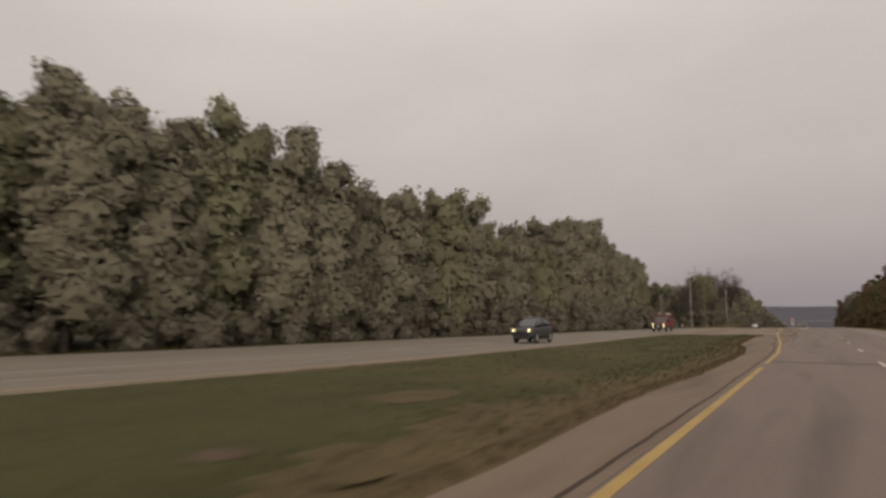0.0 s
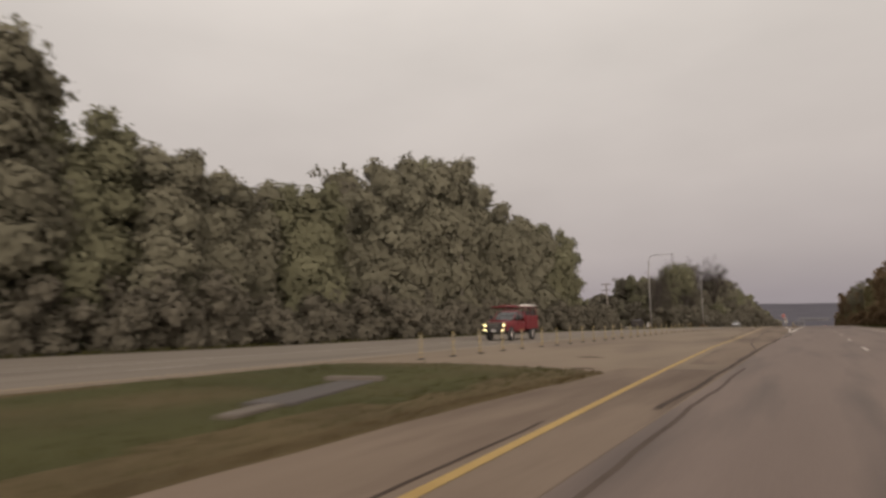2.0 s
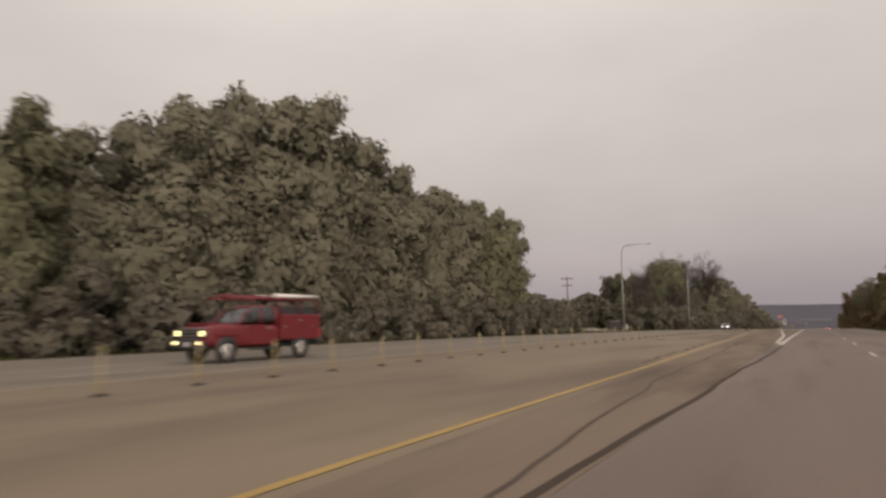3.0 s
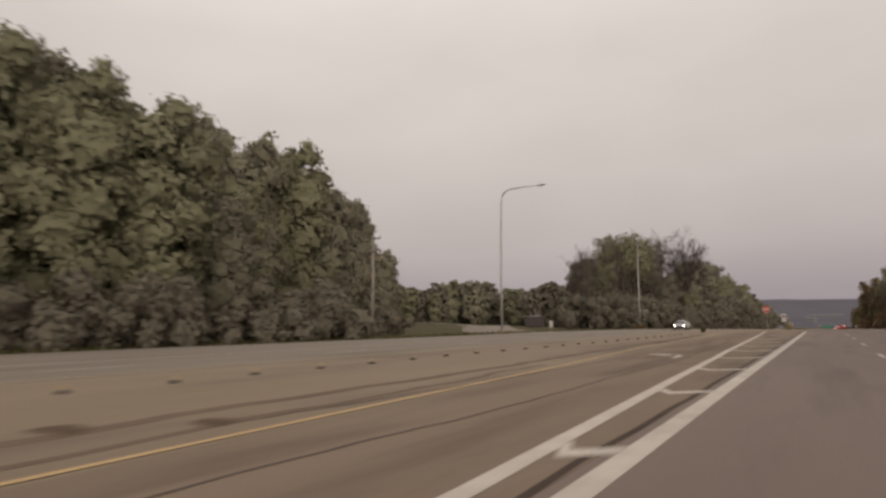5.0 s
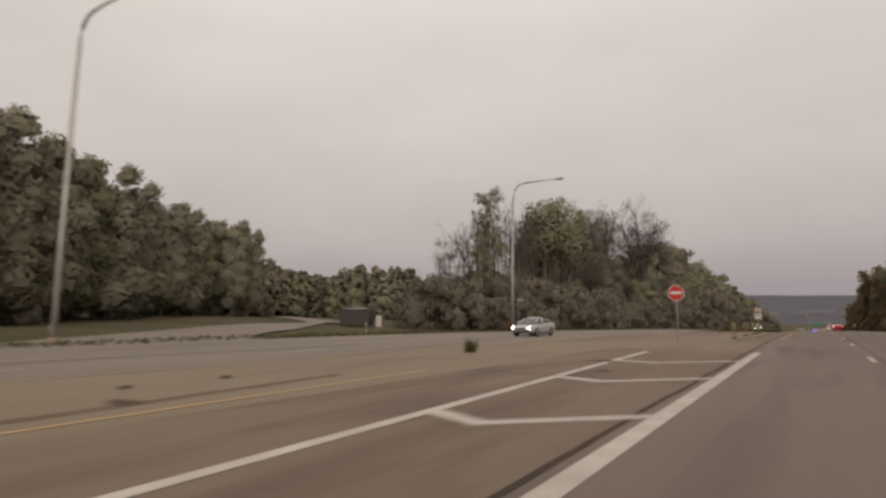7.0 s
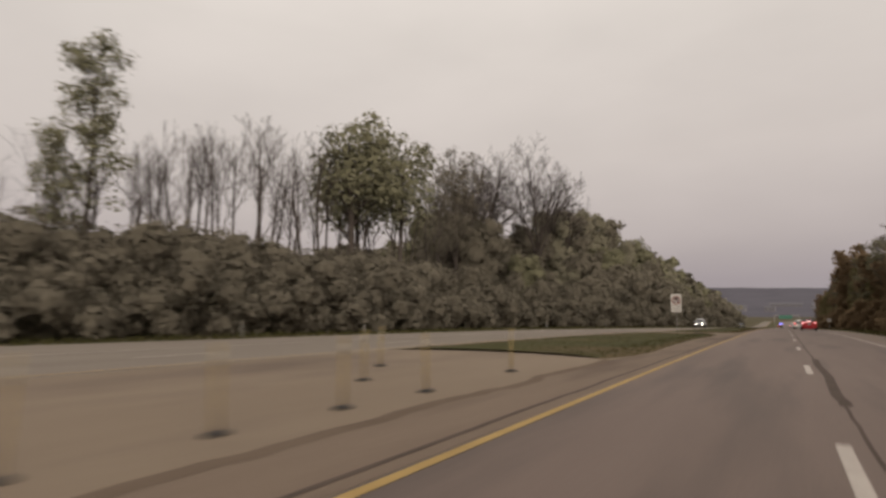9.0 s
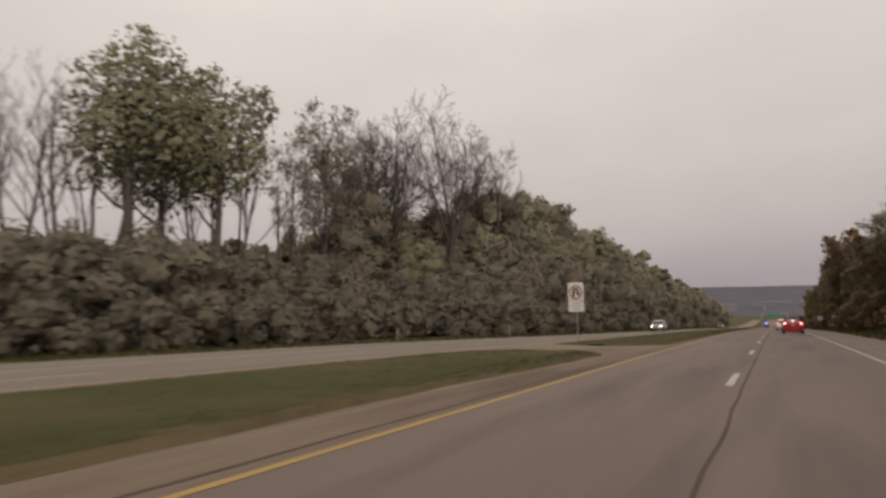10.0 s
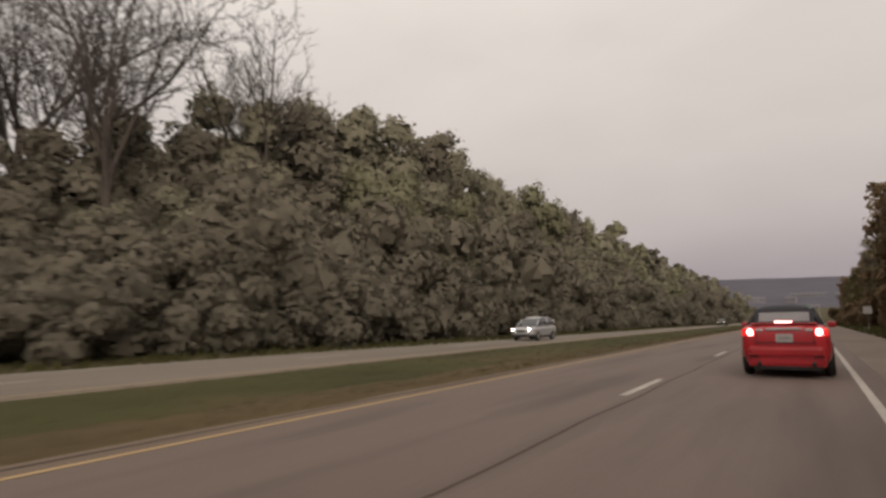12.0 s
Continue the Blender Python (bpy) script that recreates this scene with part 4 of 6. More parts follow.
def leaf_cloud(centres, radii, count, size, g, flat=0.85, fill=0.08, sprays=0, crown=True, inner=0.0):
    """Loose leaf triangles, thickest on the outer skin of a heap of lobes; with sprays they gather in that many small bunches a lobe; crown: the lobes make up one round head; inner: the share of each lobe that is closed foliage."""
    centres, radii = np.asarray(centres, float), np.asarray(radii, float)
    share = radii ** 2 / (radii ** 2).sum()
    pick = g.choice(len(radii), count, p=share)
    d = g.normal(size=(count, 3))
    if sprays:
        hub = g.normal(size=(len(radii), sprays, 3))
        hub /= np.linalg.norm(hub, axis=2)[:, :, None]
        out = 0.92 + 0.12 * g.random((len(radii), sprays))
        which = g.integers(0, sprays, count)
        d = hub[pick, which] + d * 0.50
    d[:, 2] += 0.12 if sprays else 0.25
    d /= np.linalg.norm(d, axis=1)[:, None]
    rad = np.where(g.random(count) < fill, g.random(count) ** 0.5, 0.90 + 0.14 * g.random(count))
    fringe = g.random(count) < 0.24
    rad = np.where(fringe, 0.96 + 0.32 * g.random(count) ** 2, rad)
    if sprays:
        rad = rad * out[pick, which]
    lump = 1 + 0.16 * np.sin(d[:, 0] * 5 + pick) * np.cos(d[:, 1] * 4.3 + pick * 2) + 0.1 * np.sin(d[:, 2] * 9 + pick)
    p = centres[pick] + d * (radii[pick] * rad * lump)[:, None] * np.array([1, 1, flat])
    nrm = d + g.normal(size=(count, 3)) * 0.42
    nrm /= np.linalg.norm(nrm, axis=1)[:, None]
    t = np.cross(nrm, g.normal(size=(count, 3)))
    t /= np.linalg.norm(t, axis=1)[:, None]
    b = np.cross(nrm, t)
    s = (size * (0.55 + 0.9 * g.random(count)) * np.where(fringe, 0.7, 1.0))[:, None]
    k = g.random((count, 1)) * 0.8 - 0.4
    v = np.stack([p - t * s, p + t * s * 0.9 - nrm * s * 0.2, p + b * s * 1.25 + t * s * k], 1).reshape(-1, 3)
    whole = p - centres.mean(axis=0)
    whole[:, 2] *= 0.4
    whole /= np.linalg.norm(whole, axis=1)[:, None] + 1e-6
    out = d * 0.25 + (whole * 0.6 if crown and sprays else d * 0.55) + g.normal(size=(count, 3)) * (0.06 if crown else 0.22) + np.array([0, 0, 0.24])
    out = np.repeat(out / np.linalg.norm(out, axis=1)[:, None], 3, 0)
    f = np.arange(count * 3).reshape(-1, 3)
    if inner:
        # broad clumps of leaves behind the skin, each tilted its own way
        m, many = len(LOBE), len(radii) * len(LOBE)
        k = np.repeat(np.arange(len(radii)), m)
        q = np.tile(LOBE, (len(radii), 1, 1)) + g.normal(size=(many, 3, 3)) * 0.13
        q = q * (0.86 + 0.26 * g.random((many, 1, 1)))
        lobe = centres[k][:, None] + q * (radii[k] * inner)[:, None, None] * np.array([1, 1, flat])
        side = q.mean(axis=1)
        whole = lobe.mean(axis=1) - centres.mean(axis=0)
        whole[:, 2] *= 0.4
        whole /= np.linalg.norm(whole, axis=1)[:, None] + 1e-6
        face_out = side * 0.25 + (whole * 0.6 if crown and sprays else side * 0.40) + g.normal(size=(many, 3)) * (0.06 if crown else 0.22) + np.array([0, 0, 0.24])
        face_out /= np.linalg.norm(face_out, axis=1)[:, None]
        f = np.arange((count + many) * 3).reshape(-1, 3)
        v = np.concatenate([v, lobe.reshape(-1, 3)])
        out = np.concatenate([out, np.repeat(face_out, 3, 0)])
    return v, f, out


def limb(a, b, r0, r1, g, sag=0.12, n=4, sides=5):
    a, b = np.asarray(a, float), np.asarray(b, float)
    t = np.linspace(0, 1, n)[:, None]
    p = a + (b - a) * t + np.sin(t * np.pi) * g.normal(size=(1, 3)) * np.linalg.norm(b - a) * sag
    return tube_arrays(p, np.linspace(r0, r1, n), sides)


def leafy_tree(seed, height, spread, low, leaves, size, mat, label, lobes=15, top_open=0.0, name="deciduous_tree", inner=0.70):
    """A broad-leaved tree: tapered trunk, limbs into each lobe, a crown of loose leaf clumps."""
    g = np.random.default_rng(seed)
    root = thing(name, pose(0, 0, 0), label, "tree", "trees of the roadside woods")
    cs, rs = [], []
    for k in range(lobes):
        t = (k + 0.5) / lobes
        z = height * (low + (0.93 - low) * t)
        w = spread * math.sin(math.pi * (0.16 + 0.64 * t)) ** 0.6
        a = k * 2.399 + g.random() * 0.9
        r = w * (0.50 + 0.40 * g.random())
        cs.append((r * math.cos(a), r * math.sin(a), z + g.normal() * height * 0.02))
        rs.append(height * (0.085 + 0.05 * g.random()) * (1.10 - 0.34 * t))
    v, f, n = leaf_cloud(cs, rs, leaves, size, g, sprays=11, inner=inner)
    core = [(0.0, 0.0, height * q) for q in np.linspace(low + 0.10, 0.74, 6)]
    wide = [spread * 0.98 * math.sin(math.pi * (0.22 + 0.56 * k / 5)) ** 0.6 for k in range(6)]
    v3, f3, n3 = leaf_cloud(core, wide, int(leaves * 0.30), size, g, fill=0.0, sprays=34, inner=inner * 0.9)
    v, f = joined([(v, f), (v3, f3)])
    n = np.concatenate([n, n3])
    if top_open:
        tips = [(c[0] * 1.2 + g.normal() * 0.6, c[1] * 1.2 + g.normal() * 0.6, c[2] + height * 0.05) for c in cs[-7:]]
        v2, f2, n2 = leaf_cloud(tips, [height * 0.05] * 7, int(leaves * top_open * 0.6), size * 0.9, g, fill=0.6, sprays=7)
        v, f = joined([(v, f), (v2, f2)])
        n = np.concatenate([n, n2])
    squash = np.array((1, 1, height / np.quantile(v[:, 2], 0.997)))
    v, cs = v * squash, [tuple(np.array(c) * squash) for c in cs]
    top = np.array((g.normal() * 0.4, g.normal() * 0.4, height * 0.86))
    spine = np.array([(0, 0, -0.3), (g.normal() * 0.15, g.normal() * 0.15, height * 0.25), (g.normal() * 0.3, g.normal() * 0.3, height * 0.55), top])
    pieces = [tube_arrays(spine, [height * 0.019, height * 0.015, height * 0.010, height * 0.003], 7)]
    for c in cs:
        z = max(height * 0.1, c[2] - height * 0.14)
        base = np.array([np.interp(z, spine[:, 2], spine[:, i]) for i in range(3)])
        pieces.append(limb(base, c, height * 0.006, height * 0.0015, g))
    tv, tf = joined(pieces)
    part("trunk", data_mesh("trunk", tv, tf, BARK, smooth=True), BARK, root, "dark grey-brown trunk and limbs")
    part("crown", data_mesh("crown", v, f, mat, normals=n), mat, root)
    return root


def bare_tree(seed, height, label, fork=0.45, spread=0.5, wisps=0, mat=None, kids=(9, 6, 3), reach=0.26, stout=1.0, vase=False, rise=0.07):
    """A tree in late autumn: ascending limbs that split ever finer, with a few leaves left if wisps is given. vase: the trunk parts low into great limbs."""
    g = np.random.default_rng(seed)
    root = thing("bare_tree", pose(0, 0, 0), label, "tree", "bare trees of the roadside woods")
    stem, pieces, tips = [], [], []

    def grow(p, d, length, r, level):
        n = (7, 5, 4, 3, 2)[level]
        pts, q, dd = [p], p, d
        for _ in range(n):
            dd = dd + g.normal(size=3) * (0.035 if level == 0 else 0.10) + np.array([0, 0, 0.0 if level == 0 else rise])
            dd /= np.linalg.norm(dd)
            q = q + dd * length / n
            pts.append(q)
        end = 0.62 if vase and level == 0 else 0.28
        radii = np.maximum(np.linspace(r, r * end, n + 1), 0.024 if vase else 0.015)
        (stem if level == 0 else pieces).append(tube_arrays(pts, radii, 7 if level == 0 else 5 if level == 1 else 3))
        if level >= len(kids):
            tips.append(q)
            return
        count = kids[level]
        first = fork if level == 0 else 0.22
        turn = g.random() * 6.28
        for k in range(count):
            t = first + (0.99 - first) * (k + 0.3 + 0.6 * g.random()) / count
            i = min(n - 1, int(t * n))
            s = pts[i] + (pts[i + 1] - pts[i]) * (t * n - i)
            along = (pts[i + 1] - pts[i]) / np.linalg.norm(pts[i + 1] - pts[i])
            turn += 2.4 + 0.5 * g.normal()
            side = np.array([math.cos(turn), math.sin(turn), 0.15])
            side = side - along * (side @ along)
            side /= np.linalg.norm(side) + 1e-6
            angle = spread * ((0.25 + 1.0 * (k + g.random()) / count if vase else 0.7 + 0.6 * g.random()) if level == 0 else 1.25 * (0.7 + 0.6 * g.random()))
            nd = along * math.cos(angle) + side * math.sin(angle)
            if vase and level == 0:
                size = height * 0.50 * (0.75 + 0.35 * g.random())
            else:
                size = length * ((reach if level == 0 else 0.46) * (1.30 - 0.72 * t)) * (0.75 + 0.5 * g.random())
            grow(s, nd, size, np.interp(t * n, range(n + 1), radii) * ((0.66 if level == 0 else 0.58) if vase else 0.52), level + 1)

    grow(np.array((0, 0, -0.3)), np.array((0, 0, 1.0)), height * (0.52 if vase else 0.95), height * 0.0100 * stout, 0)
    v, f = joined(pieces)
    k = height / np.quantile(v[:, 2], 0.999)
    part("branchwork", data_mesh("branchwork", v * np.array([1, 1, k]), f, BARK, smooth=True), BARK, root, "grey leafless branches")
    part("trunk", data_mesh("trunk", stem[0][0] * np.array([1, 1, k]), stem[0][1], BARK, smooth=True), BARK, root)
    if wisps:
        sel = g.choice(len(tips), min(len(tips), 130), replace=False)
        lv, lf, ln = leaf_cloud([tips[i] * np.array([1, 1, k]) for i in sel], [height * 0.034] * len(sel), wisps, 0.14, g, fill=0.9)
        part("foliage", data_mesh("foliage", lv, lf, mat or LEAF, normals=ln), mat or LEAF, root, "sparse withered leaves")
    return root


OAK = "dense dark green oak at the wood's edge"
leafy = [
    leafy_tree(11, 20, 4.4, 0.10, 6400, 0.28, LEAF, OAK, lobes=24, top_open=0.12),
    leafy_tree(12, 20, 3.9, 0.11, 6100, 0.27, LEAF, OAK, lobes=26, top_open=0.16),
    leafy_tree(13, 20, 5.0, 0.08, 6700, 0.29, LEAF_OLIVE, "broad olive green oak at the wood's edge", lobes=28, top_open=0.10),
    leafy_tree(14, 20, 4.1, 0.10, 6300, 0.27, LEAF_OLIVE, "olive green broad-leaved tree in the woods", lobes=25, top_open=0.14),
    leafy_tree(15, 20, 4.6, 0.10, 6400, 0.28, LEAF, OAK, lobes=24, top_open=0.18),
    leafy_tree(19, 20, 4.5, 0.08, 6400, 0.28, LEAF_BUSH, "brownish green tree closing the northern woods", lobes=27, top_open=0.16),
]
deep = [
    leafy_tree(16, 20, 4.6, 0.10, 2900, 0.36, LEAF, "dark green tree deep in the woods", lobes=22, top_open=0.12),
    leafy_tree(17, 20, 4.2, 0.10, 2900, 0.35, LEAF_OLIVE, "olive green tree deep in the woods", lobes=24, top_open=0.14),
    leafy_tree(18, 20, 4.9, 0.08, 3000, 0.36, LEAF_BUSH, "brownish green tree deep in the woods", lobes=23, top_open=0.12),
]
green_top = leafy_tree(21, 26, 4.8, 0.54, 3300, 0.25, LEAF_OLIVE, "tall green tree with high crown above bare neighbours", lobes=17, top_open=0.3, inner=0.0)
rusty = [leafy_tree(31, 15, 3.6, 0.08, 3000, 0.32, LEAF_RUST, "rust brown autumn tree beside the shoulder", lobes=22, top_open=0.25, name="autumn_tree", inner=0.0),
         leafy_tree(32, 15, 3.2, 0.08, 2900, 0.31, LEAF_GOLD, "yellow-olive autumn tree thinning at the top", lobes=20, top_open=0.45, name="autumn_tree", inner=0.0),
         leafy_tree(33, 15, 3.4, 0.08, 3800, 0.30, LEAF_BUSH, "brown thinning tree in the northern thicket", lobes=22, top_open=0.3, name="autumn_tree", inner=0.0)]
bare = [
    bare_tree(41, 22, "slender leafless tree with grey upright limbs", 0.50, 0.42, stout=1.1),
    bare_tree(42, 22, "leafless tree with a small twiggy crown", 0.62, 0.55, kids=(10, 6, 4), reach=0.30, stout=1.15),
    bare_tree(43, 22, "narrow half bare tree with withered leaves", 0.26, 0.50, 4600, LEAF_OLIVE, kids=(16, 5, 3), reach=0.20),
    bare_tree(46, 22, "brown half bare tree thick with withered leaves", 0.30, 0.45, 3000, LEAF_BUSH, kids=(13, 5, 3), reach=0.30),
    bare_tree(44, 22, "tall thin leafless tree leaning slightly", 0.58, 0.38, kids=(7, 5, 3), reach=0.24),
    bare_tree(47, 22, "pole-thin leafless tree forking halfway up", 0.45, 0.30, kids=(5, 6, 4), reach=0.55, stout=1.1),
]
dead = [
    bare_tree(45, 33, "large spreading leafless tree above the woods", 0.58, 0.62, kids=(8, 9, 7, 3), stout=1.4, vase=True, rise=0.05),
    bare_tree(48, 33, "large leafless tree with fanning limbs", 0.62, 0.58, kids=(8, 9, 7, 3), stout=1.4, vase=True, rise=0.05),
]
far_trees = [
    leafy_tree(81, 17, 4.9, 0.04, 1150, 0.78, LEAF, "distant round-topped dark green tree", lobes=16, top_open=0.1, name="distant_tree", inner=0.0),
    leafy_tree(82, 17, 5.4, 0.04, 1200, 0.78, LEAF_BUSH, "distant broad brownish tree behind the side road", lobes=18, top_open=0.1, name="distant_tree", inner=0.0),
    leafy_tree(83, 17, 4.5, 0.04, 1100, 0.76, LEAF_OLIVE, "distant olive green tree behind the side road", lobes=15, top_open=0.1, name="distant_tree", inner=0.0),
]
used = set()


def plant(src, x, y, height, base, turn, wide=1.0, lean=0.0):
    k = height / base
    m = pose(x, y, float(land(x, y)) - 0.05, lean, 0, turn) @ Matrix.Diagonal((k * wide, k * wide, k, 1))
    if src in used:
        return copy_thing(src, m @ Matrix.Diagonal([1 / q for q in src.scale] + [1]))
    used.add(src)
    src.matrix_basis = m
    return src


rt = random.Random(77)
# southern woods: the skyline's heights along the front, and deeper rows behind it
TOPS = edge((-40, 19), (0, 18), (4.5, 20.5), (8, 16), (11, 19), (15, 21.3), (21, 21.2), (26, 20.8), (31, 20.2), (34, 18.2), (38, 18.0), (44, 18.6), (48, 18.4), (52, 20.2), (56, 20.8), (60, 18.4), (64, 16.5), (72, 15.7), (75, 15.5), (80, 15.2), (84, 15.6), (87, 15.9), (90, 16.1), (95, 17.9), (100, 20.7), (105, 23.7), (113, 24.8), (117, 23.2), (125, 24.2), (129, 19.5), (146, 21.2), (152, 21), (160, 17.5), (166, 16.1), (172, 13.5))
y = -10.0
while y < 161:
    h = float(TOPS(y))
    plant(leafy[rt.randrange(5)], -41.5 + rt.uniform(-1.5, 1.5), y, h * rt.uniform(0.95, 1.03), 20, rt.uniform(0, 360), rt.uniform(0.85, 1.0))
    plant(deep[rt.randrange(3)], -49 + rt.uniform(-2, 2), y + 2.5 + rt.uniform(-1, 1), h * rt.uniform(0.96, 1.08), 20, rt.uniform(0, 360), rt.uniform(0.9, 1.1))
    y += 5.5 + rt.uniform(-0.8, 0.8)
for y in np.arange(-20, 175, 16.0):
    plant(deep[rt.randrange(3)], -57 + rt.uniform(-2, 2), y, float(TOPS(y)) * rt.uniform(1.0, 1.1), 20, rt.uniform(0, 360), 1.1)
# the woods draw back along the side road
for x, y, h in ((-46, 166, 13.5), (-52, 172, 17), (-59, 177, 24.5), (-62, 183, 25.5), (-63, 189, 27), (-64, 196, 22.5), (-66, 203, 21.5), (-70, 195, 25), (-71, 209, 22.5), (-75, 215, 22), (-82, 220, 21.5), (-86, 228, 22), (-93, 235, 21.5), (-99, 244, 21), (-107, 252, 21), (-115, 261, 21.5), (-117, 277, 21), (-114, 270, 22), (-122, 270, 23), (-80, 208, 26), (-95, 224, 25), (-112, 246, 24), (-50, 152, 22), (-55, 146, 23.5), (-52, 163, 20), (-60, 168, 24), (-60, 156, 24)):
    plant(leafy[rt.randrange(5)], x, y, h * 1.03, 20, rt.uniform(0, 360), rt.uniform(0.85, 1.0))
# northern woods: bare poles over thick undergrowth, then a closed wall of green
POLES = edge((246, 11), (252, 14), (258, 18), (262, 20.5), (268, 21.5), (276, 22.2), (284, 24.3), (292, 25.2), (300, 26), (312, 25))
y = 248.0
while y < 315:
    near = float(np.interp(y, [262, 278], [5.5, 0]))
    for x in (-46 + near, -50.5 + near):
        if rt.random() < 0.85:
            plant(bare[rt.choice((0, 0, 1, 4, 4, 5, 5))], x + rt.uniform(-1.8, 1.8), y + rt.uniform(-1.2, 1.2), float(POLES(y)) * (1 - 0.035 * near) * rt.uniform(0.82, 1.0), 22, rt.uniform(0, 360), rt.uniform(0.85, 1.1), rt.uniform(-2, 2))
    y += 2.5
plant(bare[2], -39.5, 261.0, 21.2, 22, 40, 1.2)
plant(bare[2], -38.5, 257.5, 14.0, 22, 200, 0.8)
plant(bare[1], -48.3, 284.3, 24.5, 22, 10, 0.95)
plant(bare[3], -40.0, 250.5, 12.4, 22, 110, 1.1)
for x, y, h, w in ((-45.4, 297.0, 28.0, 1.15), (-43.0, 304.4, 27.8, 0.98), (-49.0, 302.5, 27.0, 1.05)):
    plant(green_top, x, y, h, 26, rt.uniform(0, 360), w)
# brown half bare columns, then lower brown trees behind the front of the thicket
for x, y, h in ((-42.5, 314, 24), (-42.6, 319.7, 28.5), (-44, 321.5, 27), (-43.5, 326, 26.5), (-47, 330, 28)):
    plant(bare[3], x, y, h, 22, rt.uniform(0, 360), rt.uniform(0.75, 0.95))
for x, y, h in ((-49, 326, 14), (-51, 333, 16)):
    plant(rusty[2], x, y, h, 15, rt.uniform(0, 360), rt.uniform(0.85, 1.0))
for i, (x, y, h, turn, w, lean) in enumerate(((-36.6, 340.4, 35.2, 0, 0.9, 0), (-35.2, 354.6, 32.0, 130, 0.95, -2), (-46.5, 338.5, 36.5, 250, 0.95, 0), (-44.0, 331.0, 30.5, 200, 0.9, 2), (-52.0, 345.0, 34.0, 70, 0.9, 0))):
    plant(dead[i % 2], x, y, h, 33, turn, w, lean)
WALL = edge((318, 17), (325, 18.5), (329, 12.5), (333, 12.5), (338, 15.5), (345, 19.3), (352, 23.4), (358, 25.8), (366, 26.3), (378, 27), (386, 27.2), (391, 25), (402, 24), (435, 22.8), (500, 21.5), (700, 20.5))
WALL_X = edge((300, -42), (325, -41), (346, -42), (360, -38), (390, -38), (425, -34), (700, -34))
y = 324.0
while y < 640:
    h = float(WALL(y))
    plant(leafy[rt.choice((0, 5, 5))] if y < 400 else (deep if y < 440 else far_trees)[rt.randrange(3)], float(WALL_X(y)) + rt.uniform(-1, 1), y, h * rt.uniform(0.97, 1.07), 20 if y < 440 else 17, rt.uniform(0, 360), rt.uniform(0.95, 1.1) * max(1.0, 18 / h))
    plant(leafy[rt.choice((1, 2, 5, 5))] if y < 400 else (deep if y < 440 else far_trees)[rt.randrange(3)], float(WALL_X(y)) + 8 + rt.uniform(-1.2, 1.2), y + 3, max(10, h * rt.uniform(0.55, 0.7)), 20 if y < 440 else 17, rt.uniform(0, 360), rt.uniform(1.05, 1.25))
    y += 6.0 + max(0, y - 340) * 0.025
for y in (372, 396, 420, 450, 490, 540, 600):
    plant(bare[1], float(WALL_X(y)) - 5, y, float(WALL(y)) * 1.06, 22, rt.uniform(0, 360), 0.9)
# tall timber deep behind the bare crowns
for x, y, h in ((-72, 345, 18.5), (-66, 348, 19), (-64, 351, 18), (-68, 357, 23), (-73, 363, 27), (-79, 370, 30), (-75, 377, 30), (-85, 379, 31), (-70, 386, 28), (-91, 388, 31.5), (-80, 390, 30), (-66, 372, 25)):
    plant(deep[rt.randrange(3)], x, y, h, 20, rt.uniform(0, 360), rt.uniform(0.85, 1.0))
# trees beyond the outer shoulder
y = 128.0
while y < 620:
    k = rt.randrange(2)
    plant(rusty[k], 20.0 + rt.uniform(-1.2, 1.5), y, rt.uniform(11.6, 15.4), 15, rt.uniform(0, 360), rt.uniform(0.85, 1.05))
    if y > 330:
        plant(rusty[1 - k], 24 + rt.uniform(-2, 2), y + 3, rt.uniform(14, 18), 15, rt.uniform(0, 360), 1.1)
    y += 7.5 + max(0, y - 420) * 0.04


for y in range(296, 470, 8):
    plant(bare[2 + (y // 8) % 2], 18.6 + rt.uniform(-1, 1), y + rt.uniform(-2, 2), rt.uniform(14, 17.5), 22, rt.uniform(0, 360), 1.1)
plant(rusty[0], 19.5, 421, 22, 15, 30, 0.9)
plant(rusty[0], 20.5, 428, 19, 15, 130, 0.9)


# ---- undergrowth: one mass for each stretch, nobody could count its bushes ----
def thicket(name, spots, count, size, seed, label, mat=LEAF_BUSH):
    g = np.random.default_rng(seed)
    cs, rs = [], []
    for x, y, h in spots:
        z = float(land(x, y))
        for k in range(3):
            r = h * (0.36 - 0.06 * k)
            cs.append((x + g.normal() * h * 0.22, y + g.normal() * h * 0.22, z + h * (0.22 + 0.28 * k)))
            rs.append(r)
    v, f, n = leaf_cloud(cs, rs, count, size, g, flat=0.95, fill=0.1, sprays=8, crown=False, inner=0.66)
    v[:, 2] = np.maximum(v[:, 2], land(v[:, 0], v[:, 1]) - 0.05)
    return tagged(new(name, data_mesh(name, v, f, mat, normals=n)), label, "undergrowth", kind="stuff")


ru = random.Random(9)
spots = [(float(WEST_FAR(y)) - 2.6 + ru.uniform(-1, 1) - k * 2.2, y + ru.uniform(-1, 1), ru.uniform(2.2, 4.2) + k * 1.8) for y in np.arange(-24, 172, 2.6) for k in (0, 1)]
thicket("undergrowth_south", spots, 90000, 0.22, 51, "dark shrubs and saplings along the southern woods")
spots = [(-41.5 - (y - 172) * 0.95 + ru.uniform(-1, 1), y, ru.uniform(3, 5.5)) for y in np.arange(172, 196, 2.0)]
spots += [(-66 - (y - 196) * 0.85 + ru.uniform(-1, 1), y, ru.uniform(3, 6)) for y in np.arange(196, 284, 4.0)]
spots += [(-73 + ru.uniform(-2, 2), y, ru.uniform(5, 7)) for y in np.arange(178, 214, 3.0)]
